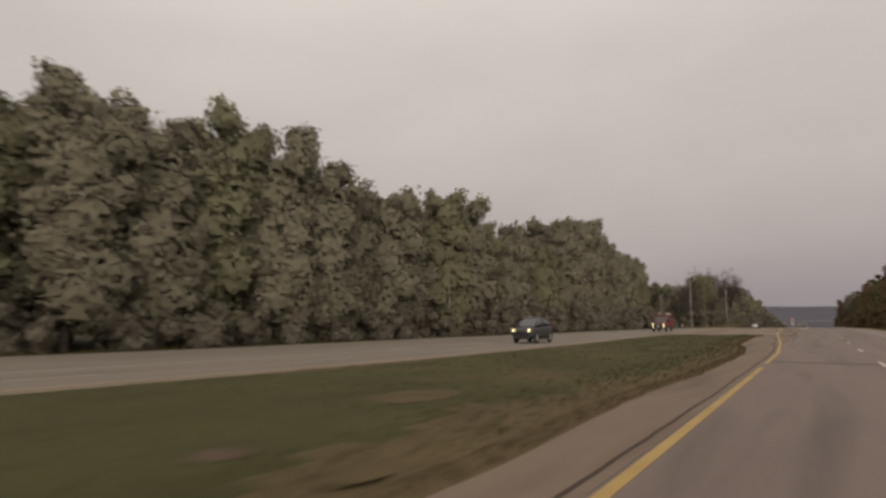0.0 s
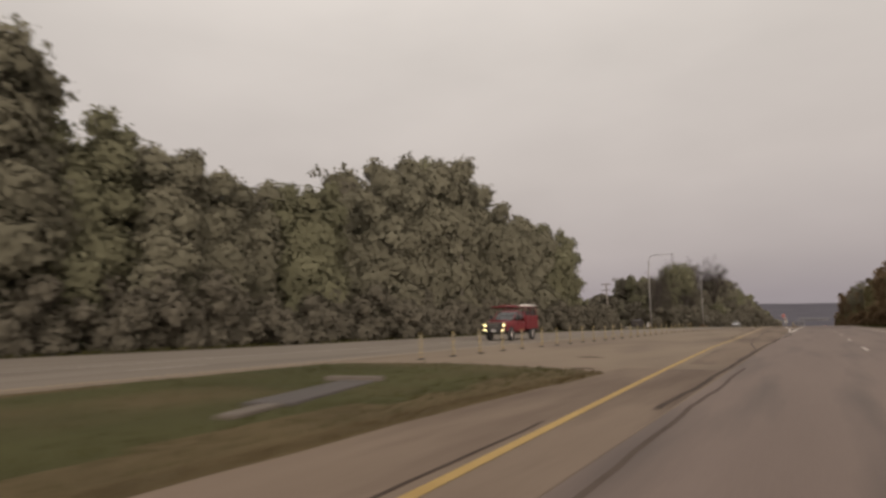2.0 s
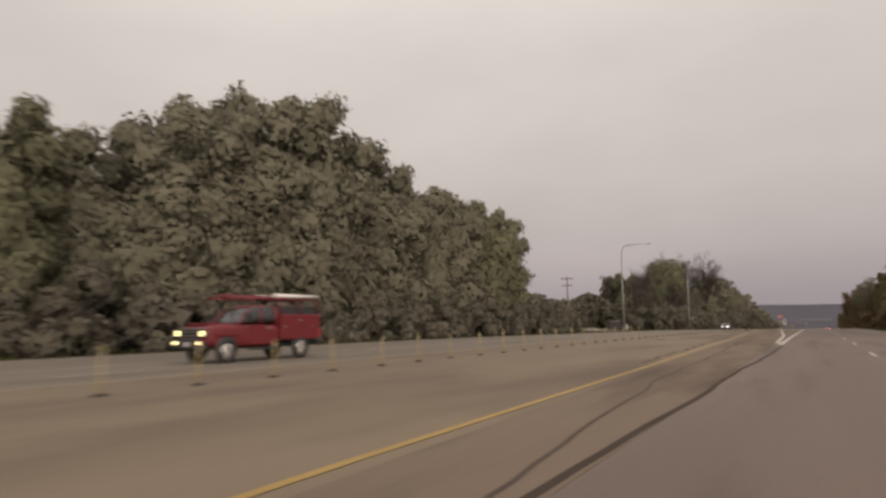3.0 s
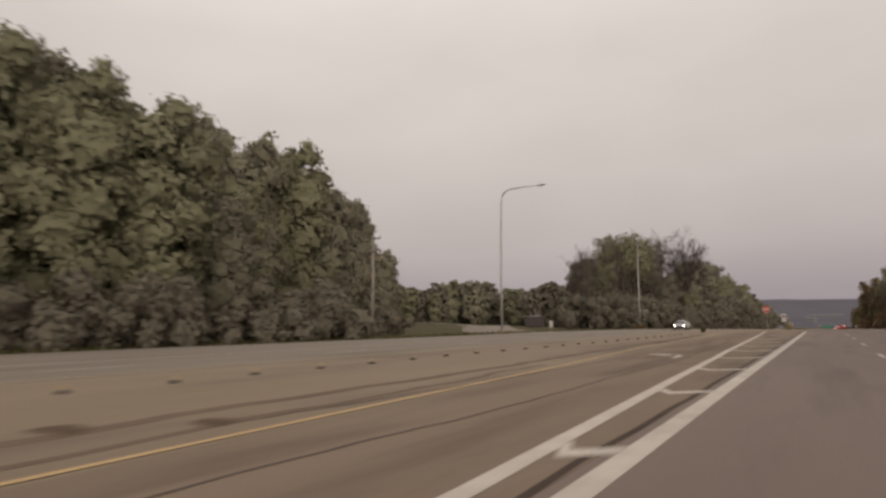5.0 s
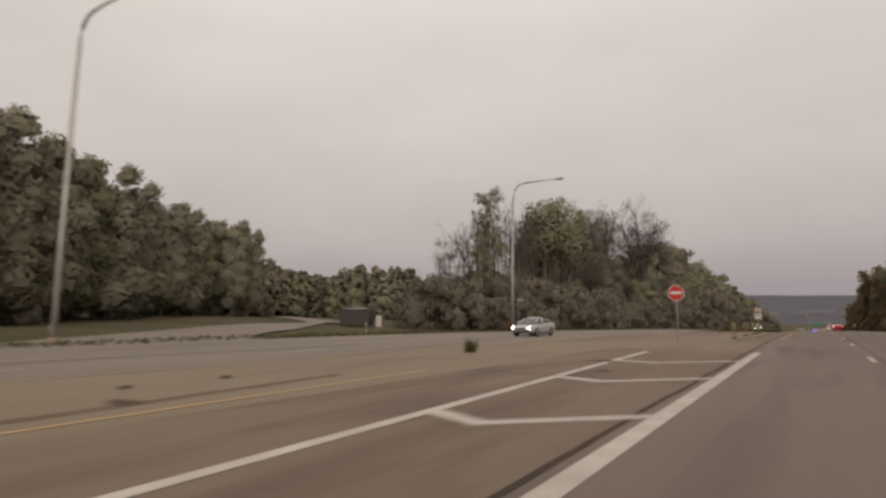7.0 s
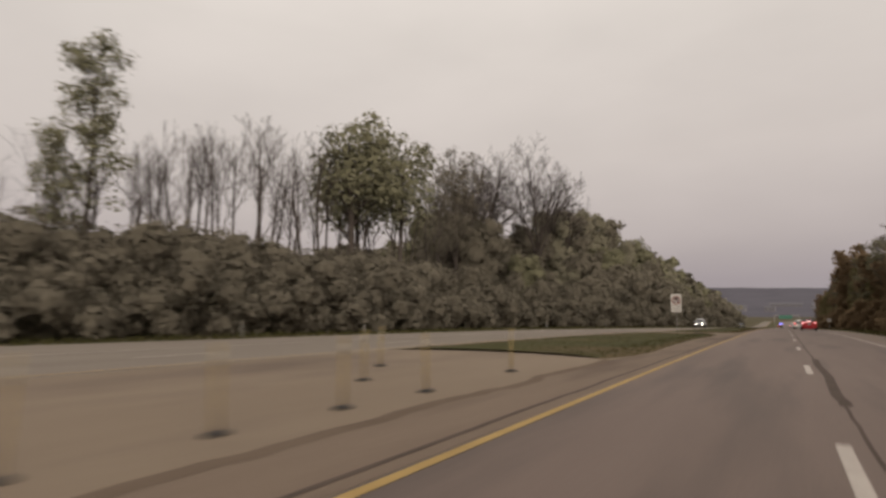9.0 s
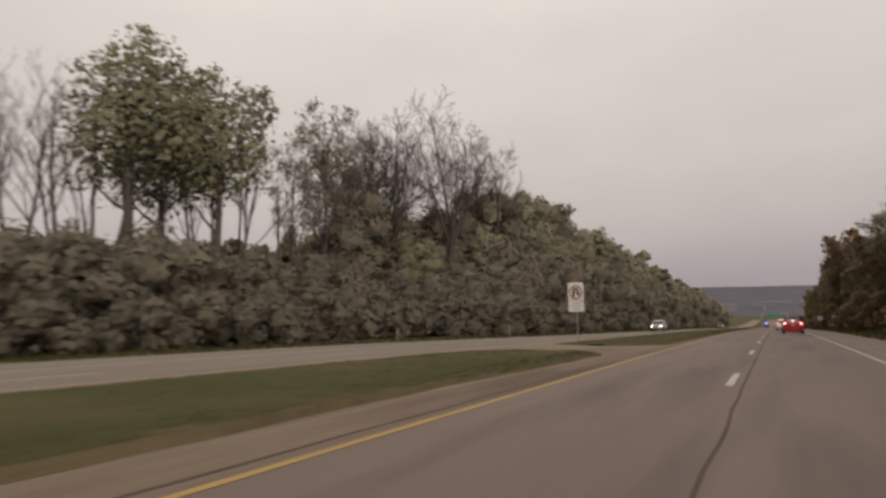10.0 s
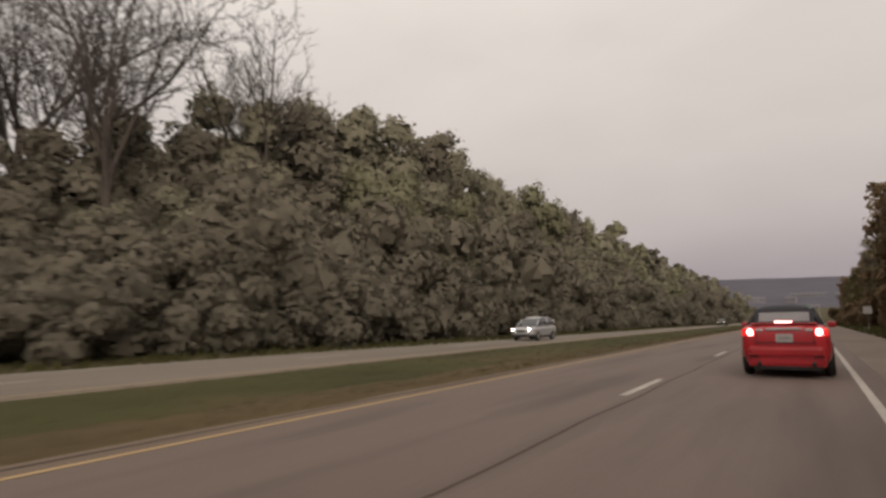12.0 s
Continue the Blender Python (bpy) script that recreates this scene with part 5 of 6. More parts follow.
spots += [(-48 - (y - 170) * 0.9 + ru.uniform(-1.5, 1.5), y, ru.uniform(3.5, 6)) for y in np.arange(170, 200, 2.2)]
spots += [(-37.5 - (y - 165) * 0.30 + ru.uniform(-1, 1), y, ru.uniform(2.2, 4.2)) for y in np.arange(165, 195, 1.8)]
thicket("undergrowth_side", spots, 58000, 0.25, 52, "dark shrubs lining the side road")
spots = []
for y in np.arange(247, 346, 2.4):
    x0 = float(WEST_FAR(y)) - 5.0
    for k, h in enumerate((4.2, 6.2, 7.6, 8.6)):
        spots.append((min(x0, -27.5 if y < 320 else -20) - k * 3.6 + ru.uniform(-1, 1), y + ru.uniform(-1, 1), h * ru.uniform(0.8, 1.12) * float(np.interp(y, [247, 256, 280, 300, 325, 345], [0.8, 0.95, 1.0, 1.0, 0.85, 1.0]))))
thicket("undergrowth_north", spots, 170000, 0.22, 53, "thick dark undergrowth below the bare northern trees")
spots = [(-19 - k * 4.5 + ru.uniform(-1, 1), y + ru.uniform(-2, 2), (4.5 + 4 * k) * ru.uniform(0.8, 1.2)) for y in np.arange(346, 600, 4.0) for k in (0, 1, 2)]
thicket("undergrowth_far", spots, 80000, 0.32, 54, "shrubs filling the foot of the northern woods")
spots = [(15.2 + ru.uniform(-0.8, 1.6), y, ru.uniform(2.4, 5.0)) for y in np.arange(120, 520, 3.2)]
thicket("undergrowth_east", spots, 52000, 0.23, 55, "rust and olive shrubs beyond the outer shoulder", LEAF_RUST)


# a dry tussock round the foot of the second lamp
g = np.random.default_rng(91)
v, f, n = leaf_cloud([(-27.9, 245.1, float(land(-27.9, 245.1)) + 0.35), (-27.0, 245.4, float(land(-27.0, 245.4)) + 0.25), (-28.6, 245.8, float(land(-28.6, 245.8)) + 0.3)], [0.8, 0.6, 0.6], 700, 0.14, g, fill=0.5)
tagged(new("dry_shrub", data_mesh("dry_shrub", v, f, LEAF_RUST, normals=n)), "low brown tussock round the lamp's footing", "shrub")


def weed_clump(x, y, r, h, count, mat, label, seed):
    g = np.random.default_rng(seed)
    ang, rad = g.random(count) * 6.283, r * np.sqrt(g.random(count))
    px_, py_ = x + rad * np.cos(ang), y + rad * 1.6 * np.sin(ang)
    hh = h * (0.4 + 0.7 * g.random(count))
    lean = g.normal(size=(count, 2)) * 0.22 * h
    turn = g.random(count) * 6.283
    wide = 0.035 + 0.03 * g.random(count)
    foot = np.column_stack([px_, py_, gz(py_)])
    off = np.column_stack([np.cos(turn) * wide, np.sin(turn) * wide, 0 * turn])
    tip = foot + np.column_stack([lean, hh])
    v = np.stack([foot - off, foot + off, tip], 1).reshape(-1, 3)
    return tagged(new("weed_clump", data_mesh("weed_clump", v, np.arange(count * 3).reshape(-1, 3), mat)), label, "weeds", kind="stuff")


weed_clump(-10.2, 205.7, 0.2, 0.62, 80, GRASS_BLADE, "dark green weed sprouting from the median paving", 301)

# ---- distant woods behind the side road and down the valley ----
def far_woods(name, spots, count, size, seed, label):
    g = np.random.default_rng(seed)
    cs, rs = [], []
    for x, y, h in spots:
        z = float(land(x, y))
        for k in range(5):
            t = (k + 0.6) / 5
            cs.append((x + g.normal() * h * 0.16, y + g.normal() * h * 0.16, z + h * 0.9 * t))
            rs.append(h * 0.2 * (1.15 - 0.55 * t))
    v, f, n = leaf_cloud(cs, rs, count, size, g, fill=0.1, sprays=5, crown=False)
    return tagged(new(name, data_mesh(name, v, f, LEAF, normals=n)), label, "woods", kind="stuff")


for k in range(62):
    a = radians(14 + 52 * k / 62)
    for d, lift in ((202, 0.0), (234, 2.4)):
        r = d + ru.uniform(-8, 8)
        h = 14.6 + lift + 1.9 * math.sin(k * 0.55) + 1.3 * math.sin(k * 1.37 + 1) + ru.uniform(-1.0, 1.0)
        plant(far_trees[ru.randrange(3)], 1.7 - r * math.sin(a), 160 + r * math.cos(a), h, 17, ru.uniform(0, 360), ru.uniform(1.0, 1.3))
spots = [(s * (70 + 55 * k) + ru.uniform(-25, 25), 760 + 70 * j + ru.uniform(-25, 25), ru.uniform(14, 22)) for k in range(6) for j in range(6) for s in (-1, 1)]
spots += [(s * (34 + 20 * k) + ru.uniform(-8, 8), 650 + 40 * j, ru.uniform(15, 21)) for k in range(2) for j in range(4) for s in (-1, 1)]
far_woods("far_woods_valley", spots, 26000, 1.3, 62, "hazy woods along the valley floor")

# ---- far buildings in the valley ----
def building(x, y, w, d, h, turn, label):
    root = thing("building", pose(x, y, float(land(x, y)) - 0.2, 0, 0, turn), label, "building", "buildings in the valley")
    part("wall", box((0, 0, h / 2), (w, d, h), 0.05), BUILDING, root)
    bm = bmesh.new()
    v = [bm.verts.new(p) for p in ((-w * 0.53, -d * 0.55, h), (w * 0.53, -d * 0.55, h), (w * 0.53, d * 0.55, h), (-w * 0.53, d * 0.55, h), (-w * 0.53, 0, h + d * 0.28), (w * 0.53, 0, h + d * 0.28))]
    for q in ((0, 1, 5, 4), (2, 3, 4, 5), (0, 4, 3), (1, 2, 5), (0, 3, 2, 1)):
        bm.faces.new([v[i] for i in q])
    part("roof", bm, ROOFING, root, "grey pitched roof")
    for k in range(max(2, int(w / 5))):
        win = part("window", box((-w / 2 + (k + 0.5) * w / max(2, int(w / 5)), -d / 2 - 0.03, h * 0.55), (1.3, 0.08, 1.5), 0.02), GLASS, root)
        part("frame", box((-w / 2 + (k + 0.5) * w / max(2, int(w / 5)), -d / 2 - 0.06, h * 0.55 - 0.8), (1.6, 0.14, 0.1), 0.01), SIGN_WHITE, win)


building(-75, 1560, 26, 14, 9, 8, "pale gabled building far down the valley")
building(-20, 1560, 18, 12, 9, -10, "white gabled building on the far slope")
building(60, 1640, 16, 12, 8, 5, "white farm building on the far slope")

building(8, 1700, 62, 14, 5, 0, "long low pale building on the far slope")

# a gantry with a green sign over the far lanes
gantry = thing("highway_sign", pose(3.2, 640, float(gz(640.0))), "green highway sign on a steel gantry", "traffic sign")
for x in (-5.2, 7.6):
    part("post", box((x, 0, 3.6), (0.3, 0.3, 7.2), 0.03), STEEL, gantry)
part("beam", box((1.2, 0, 6.9), (12.9, 0.35, 0.4), 0.04), STEEL, gantry)
part("panel", box((0.6, -0.25, 5.9), (7.0, 0.08, 2.2), 0.03), SIGN_GREEN, gantry, "green panel")


# ---- vehicles ----
def loft(rings):
    """Quads between equal rings of points, closed round and capped at both ends."""
    n = len(rings[0])
    v = np.concatenate([np.asarray(r, float) for r in rings])
    f = [[i * n + j, i * n + (j + 1) % n, (i + 1) * n + (j + 1) % n, (i + 1) * n + j] for i in range(len(rings) - 1) for j in range(n)]
    f += [list(range(n))[::-1], list(range(len(v) - n, len(v)))]
    return v, f


def body_ring(y, w, zb, zt, crown=0.02):
    half = [(0.80 * w, zb), (0.96 * w, zb + 0.09), (w, zb + 0.33 * (zt - zb)), (0.99 * w, zb + 0.70 * (zt - zb)), (0.94 * w, zt - 0.045), (0.82 * w, zt), (0.45 * w, zt + crown * 0.8)]
    return [(x, y, z) for x, z in half] + [(0, y, zt + crown)] + [(-x, y, z) for x, z in half[::-1]] + [(0, y, zb)]


def cabin_ring(y, wb, z0, wr, zr, grow=0.0):
    zr = max(zr, z0 + 0.012)
    half = [(wb + grow, z0), (wb + (wr - wb) * 0.5 + grow, z0 + (zr - z0) * 0.5), (wr + grow, zr - 0.10 * (zr - z0)), (wr * 0.88, zr + grow), (wr * 0.45, zr + 0.025 * (zr > z0 + 0.1) + grow)]
    return [(x, y, z) for x, z in half] + [(0, y, zr + 0.03 * (zr > z0 + 0.1) + grow)] + [(-x, y, z) for x, z in half[::-1]]


def smooth_part(name, arrays, mat, parent, label="", sub=2):
    ob = part(name, data_mesh(name, arrays[0], arrays[1], mat, smooth=True), mat, parent, label)
    if sub:
        md = ob.modifiers.new("round", "SUBSURF")
        md.levels = md.render_levels = sub
    return ob


def lathe(profile, sides=20):
    """A ring solid round the x axis from (x, r) points."""
    a = np.arange(sides) * 2 * np.pi / sides
    v = np.array([(x, r * math.cos(t), r * math.sin(t)) for x, r in profile for t in a])
    n = len(profile)
    f = [[i * sides + j, i * sides + (j + 1) % sides, ((i + 1) % n) * sides + (j + 1) % sides, ((i + 1) % n) * sides + j] for i in range(n) for j in range(sides)]
    return v, f


def wheel(parent, x, y, r=0.33, w=0.21, mat=None):
    s = 1 if x > 0 else -1
    v, f = lathe([(-w / 2, r * 0.68), (-w / 2, r * 0.93), (-w * 0.36, r), (w * 0.36, r), (w / 2, r * 0.93), (w / 2, r * 0.68)])
    tyre = part("wheel", data_mesh("wheel", v + np.array((x, y, r)), f, RUBBER, smooth=True), RUBBER, parent, "black tyre")
    v, f = lathe([(s * w * 0.30, r * 0.69), (s * w * 0.44, r * 0.66), (s * w * 0.30, r * 0.30), (s * w * 0.36, r * 0.10), (s * w * 0.30, 0.02), (-s * w * 0.2, 0.02), (-s * w * 0.2, r * 0.69)], 16)
    rim = part("rim", data_mesh("rim", v + np.array((x, y, r)), f, mat or ALLOY, smooth=True), ALLOY, tyre)
    for k in range(5):
        a = k * 2 * math.pi / 5
        bm = box((x + s * w * 0.40, y + math.cos(a) * r * 0.38, r + math.sin(a) * r * 0.38), (0.03, r * 0.55, 0.06), 0.008, Matrix.Rotation(a, 4, "X"))
        part("spoke", bm, mat or ALLOY, tyre)


def arch(parent, x, y, r):
    """The dark opening of a wheel arch, a short drum proud of the body side."""
    v, f = lathe([(-0.05, r * 0.3), (-0.05, r), (0.05, r), (0.05, r * 0.3)], 20)
    part("wheel_arch", data_mesh("wheel_arch", v + np.array((x, y, r * 0.92)), f, TRIM, smooth=True), TRIM, parent, "dark wheel arch")


def car(name, m, paint, label, category, shape="sedan", roof=None, lit_front=False, lit_rear=False, front_mat=None, group="", sloped=False):
    """A road car with its nose to +y. shape: sedan, coupe or suv; sloped: an SUV with a falling rear roof."""
    root = thing(name, m, label, category, group)
    if shape == "suv":
        L, W, belt = 2.32, 0.92, 1.02
        hull = [(-2.32, 0.74, 0.46, 0.98), (-2.24, 0.86, 0.34, 1.08), (-2.0, 0.91, 0.28, 1.08), (-1.2, 0.92, 0.26, 1.05), (0, 0.92, 0.25, 1.0), (1.1, 0.92, 0.25, 0.99), (1.75, 0.90, 0.28, 0.95), (2.15, 0.84, 0.32, 0.82), (2.30, 0.70, 0.40, 0.68)]
        cab = [(-2.26, 0.80, 1.04, 0.72, 1.06), (-2.10, 0.84, 1.05, 0.66, 1.52), (-1.75, 0.85, 1.05, 0.64, 1.64), (-0.6, 0.85, 1.02, 0.64, 1.68), (0.25, 0.85, 1.0, 0.64, 1.66), (0.62, 0.85, 0.99, 0.66, 1.56), (1.32, 0.84, 0.97, 0.78, 0.99)]
        lamp_z, tail_z = 0.78, 1.02
        if sloped:
            cab = [(-2.20, 0.80, 1.03, 0.74, 1.05), (-1.75, 0.84, 1.04, 0.68, 1.26), (-1.05, 0.85, 1.04, 0.65, 1.50), (-0.35, 0.85, 1.02, 0.64, 1.60), (0.15, 0.85, 1.0, 0.64, 1.58), (0.55, 0.85, 0.99, 0.66, 1.44), (1.50, 0.84, 0.96, 0.79, 0.98)]
    else:
        L, W, belt = 2.37, 0.90, 0.92
        hull = [(-2.37, 0.70, 0.40, 0.84), (-2.31, 0.83, 0.27, 0.99), (-2.12, 0.885, 0.23, 1.045), (-1.5, 0.90, 0.21, 1.01), (0, 0.90, 0.20, 0.93), (1.2, 0.90, 0.20, 0.90), (1.85, 0.88, 0.22, 0.82), (2.22, 0.80, 0.26, 0.69), (2.36, 0.64, 0.34, 0.58)]
        cab = [(-1.92, 0.76, 1.0, 0.72, 1.02), (-1.30, 0.78, 0.99, 0.58, 1.31), (-0.75, 0.79, 0.97, 0.57, 1.40), (0.1, 0.79, 0.94, 0.57, 1.42), (0.48, 0.79, 0.93, 0.58, 1.36), (1.30, 0.78, 0.89, 0.74, 0.91)]
        lamp_z, tail_z = 0.66, 0.88
    smooth_part("body", loft([body_ring(*s) for s in hull]), paint, root)
    smooth_part("glasshouse", loft([cabin_ring(*s) for s in cab]), GLASS, root, "dark tinted glass")
    roof_mat = roof or paint
    rings = []
    for y, wb, z0, wr, zr in cab[1:-1]:
        half = [(wr * 1.02, zr - 0.11 * (zr - z0)), (wr * 0.90, zr + 0.012), (wr * 0.45, zr + 0.04)]
        rings.append([(x, y, z) for x, z in half] + [(0, y, zr + 0.047)] + [(-x, y, z) for x, z in half[::-1]] + [(0, y, zr - 0.09)])
    smooth_part("roof", loft(rings), roof_mat, root, "black fabric soft top" if roof else "")
    for s in (-1, 1):
        for a, b in ((0, 1), (len(cab) - 2, len(cab) - 1)):
            pa, pb = cabin_ring(*cab[a]), cabin_ring(*cab[b])
            k = 2 if s > 0 else -3
            part("pillar", tube_mesh("pillar", [pa[k], tuple((np.array(pa[k]) + pb[k]) / 2 + np.array((0, 0, 0.015))), pb[k]], [0.045, 0.04, 0.04], 6, roof_mat), roof_mat, root)
        y, wb, z0, wr, zr = cab[len(cab) // 2]
        part("pillar", tube_mesh("pillar", [(s * (wb + 0.005), y - 0.05, z0), (s * (wr + 0.02), y - 0.12, zr - 0.06)], [0.045, 0.04], 6, roof_mat), roof_mat, root)
        part("mirror", box((s * (W + 0.09), 0.72, belt + 0.08), (0.20, 0.12, 0.13), 0.04), paint, root)
        part("sill", box((s * (W - 0.03), 0.0, 0.24), (0.06, 2.2, 0.10), 0.02), TRIM, root, "black plastic sill")
        part("door_handle", box((s * (W - 0.002), -0.3, belt - 0.14), (0.035, 0.17, 0.03), 0.01), paint, root)
        for y in (-1.36, 1.38):
            arch(root, s * (W - 0.09), y, 0.375)
            wheel(root, s * (W - 0.085), y)
        # lamps at the corners
        hl = part("headlight", box((s * 0.62, L - 0.13, lamp_z), (0.32, 0.20, 0.13), 0.05, Matrix.Rotation(radians(-s * 14), 4, "Z")), GLASS, root, "clear headlight")
        if lit_front:
            v, f = lathe([(-0.03, 0.02), (-0.03, 0.075), (0.03, 0.07), (0.03, 0.02)], 14)
            v = np.column_stack([v[:, 1], v[:, 0], v[:, 2]]) + np.array((s * 0.62, L - 0.02, lamp_z))
            part("lamp", data_mesh("lamp", v, [q[::-1] for q in f] + [list(range(14, 28))], front_mat or HEADLAMP), HEADLAMP, hl, "lit white headlamp")
        tl = part("tail_light", box((s * (W - 0.21), -L + 0.10, tail_z), (0.30, 0.16, 0.17 if shape != "suv" else 0.30), 0.05, Matrix.Rotation(radians(s * 12), 4, "Z")), TAIL if lit_rear else TAIL_OFF, root, "red tail light lens")
        if lit_rear:
            v, f = lathe([(-0.03, 0.015), (-0.03, 0.068), (0.02, 0.074), (0.02, 0.015)], 16)
            v = np.column_stack([v[:, 1], v[:, 0], v[:, 2]]) + np.array((s * (W - 0.235), -L + 0.012, tail_z + 0.005))
            part("lamp", data_mesh("lamp", v, [q[::-1] for q in f] + [list(range(15, -1, -1))], TAIL_CORE), TAIL_CORE, tl, "round glowing brake lamp")
            part("reverse_lens", box((s * (W - 0.42), -L + 0.035, tail_z + 0.045), (0.17, 0.05, 0.055), 0.015), CHROME, tl, "clear inner lens")
    part("front_bumper", box((0, L - 0.06, 0.36), (1.34, 0.14, 0.16), 0.05), TRIM, root, "black lower grille")
    part("grille", box((0, L - 0.03, lamp_z - 0.08), (0.66, 0.08, 0.14), 0.03), TRIM, root, "dark grille")
    part("rear_bumper", box((0, -L + 0.07, 0.50), (1.46, 0.18, 0.22), 0.07), paint, root)
    if shape == "coupe":
        part("rear_apron", box((0, -L + 0.10, 0.335), (1.52, 0.17, 0.25), 0.07), paint, root)
    part("rear_valance", box((0, -L + 0.11, 0.20 if shape == "coupe" else 0.26), (1.30, 0.15, 0.10), 0.03), TRIM, root, "black rear valance")
    pl = part("number_plate", box((0, -L - 0.005, tail_z - 0.11 if shape != "suv" else 0.82), (0.33, 0.02, 0.165), 0.006), PLATE, root, "pale number plate")
    part("lettering", box((0, -L - 0.018, tail_z - 0.11 if shape != "suv" else 0.82), (0.24, 0.006, 0.05)), SIGN_GREY, pl)
    return root


def on_road(x, y, turn):
    s = math.degrees(math.atan(slope(y)))
    return pose(x, y, float(gz(y)) + 0.008, s if turn == 0 else -s, 0, turn)


# the red car ahead, its brake lamps lit
red = car("car", on_road(6.0, 336.7, 0) @ Matrix.Diagonal((1.02, 1.0, 1.16, 1)), PAINT_RED, "red convertible with black soft top braking ahead", "car", "coupe", roof=SOFT_TOP, lit_rear=True)
part("soft_top_rear", box((0, -1.60, 1.180), (1.22, 0.66, 0.014), 0.005, Matrix.Rotation(radians(28.0), 4, "X")), SOFT_TOP, red, "black fabric rear of the soft top")
part("rear_window", box((0, -1.635, 1.180), (1.02, 0.40, 0.016), 0.006, Matrix.Rotation(radians(28.0), 4, "X")), REAR_GLASS, red, "pale rear window of the soft top")
part("chrome_bar", box((0, -2.355, 0.945), (0.70, 0.03, 0.05), 0.012), CHROME, red, "chrome strip on the boot lid")
part("high_brake_lamp", box((0, -2.20, 1.075), (0.34, 0.07, 0.05), 0.018), TAIL_CORE, red, "glowing high brake lamp")
part("boot_lip", box((0, -2.17, 1.052), (1.30, 0.20, 0.03), 0.012), PAINT_RED, red)
part("boot_seam", box((0, -2.377, 0.68), (1.18, 0.012, 0.014)), TRIM, red, "dark boot lid seam")
for s in (-1, 1):
    part("boot_seam", box((s * 0.56, -2.362, 0.80), (0.012, 0.012, 0.24)), TRIM, red, "dark boot lid seam")
    part("exhaust", tube_mesh("exhaust", [(s * 0.52, -2.2, 0.27), (s * 0.52, -2.40, 0.27)], [0.045, 0.045], 10, TRIM), TRIM, red, "dark tailpipe")
    part("reflector", box((s * 0.62, -2.40, 0.42), (0.20, 0.02, 0.04), 0.006), TAIL_OFF, red, "small red reflector")

car("car", on_road(5.5, 372, 0), PAINT_WHITE, "white SUV in the outer lane with tail lamps lit", "car", "suv", lit_rear=True)
car("car", on_road(-18.9, 33.0, 180) @ Matrix.Diagonal((1.12, 1.02, 1.36, 1)), PAINT_DARK, "charcoal crossover with sloping roof and headlights on", "car", "suv", lit_front=True, front_mat=HEADLAMP_WARM, sloped=True)
car("car", on_road(-16.4, 226, 180), PAINT_SILVER, "silver car with headlights on in the oncoming lane", "car", "sedan", lit_front=True)
car("car", on_road(-10.8, 358.5, 180), PAINT_SILVER, "grey SUV with headlights on in the oncoming lane", "car", "suv", lit_front=True)
car("car", on_road(-9.4, 455, 180), PAINT_DARK, "dark car with warm headlights far ahead", "car", "sedan", lit_front=True, front_mat=HEADLAMP_WARM)
car("car", on_road(5.4, 470, 0), PAINT_SILVER, "silver car far ahead in the outer lane", "car", "sedan", lit_rear=True)
patrol = car("patrol_car", on_road(1.5, 520, 0), PAINT_DARK, "dark patrol car with a blue roof light bar", "car", "sedan", lit_rear=True)
part("light_bar", box((0, -0.1, 1.52), (1.1, 0.28, 0.12), 0.03), BLUE_LAMP, patrol, "lit blue light bar")


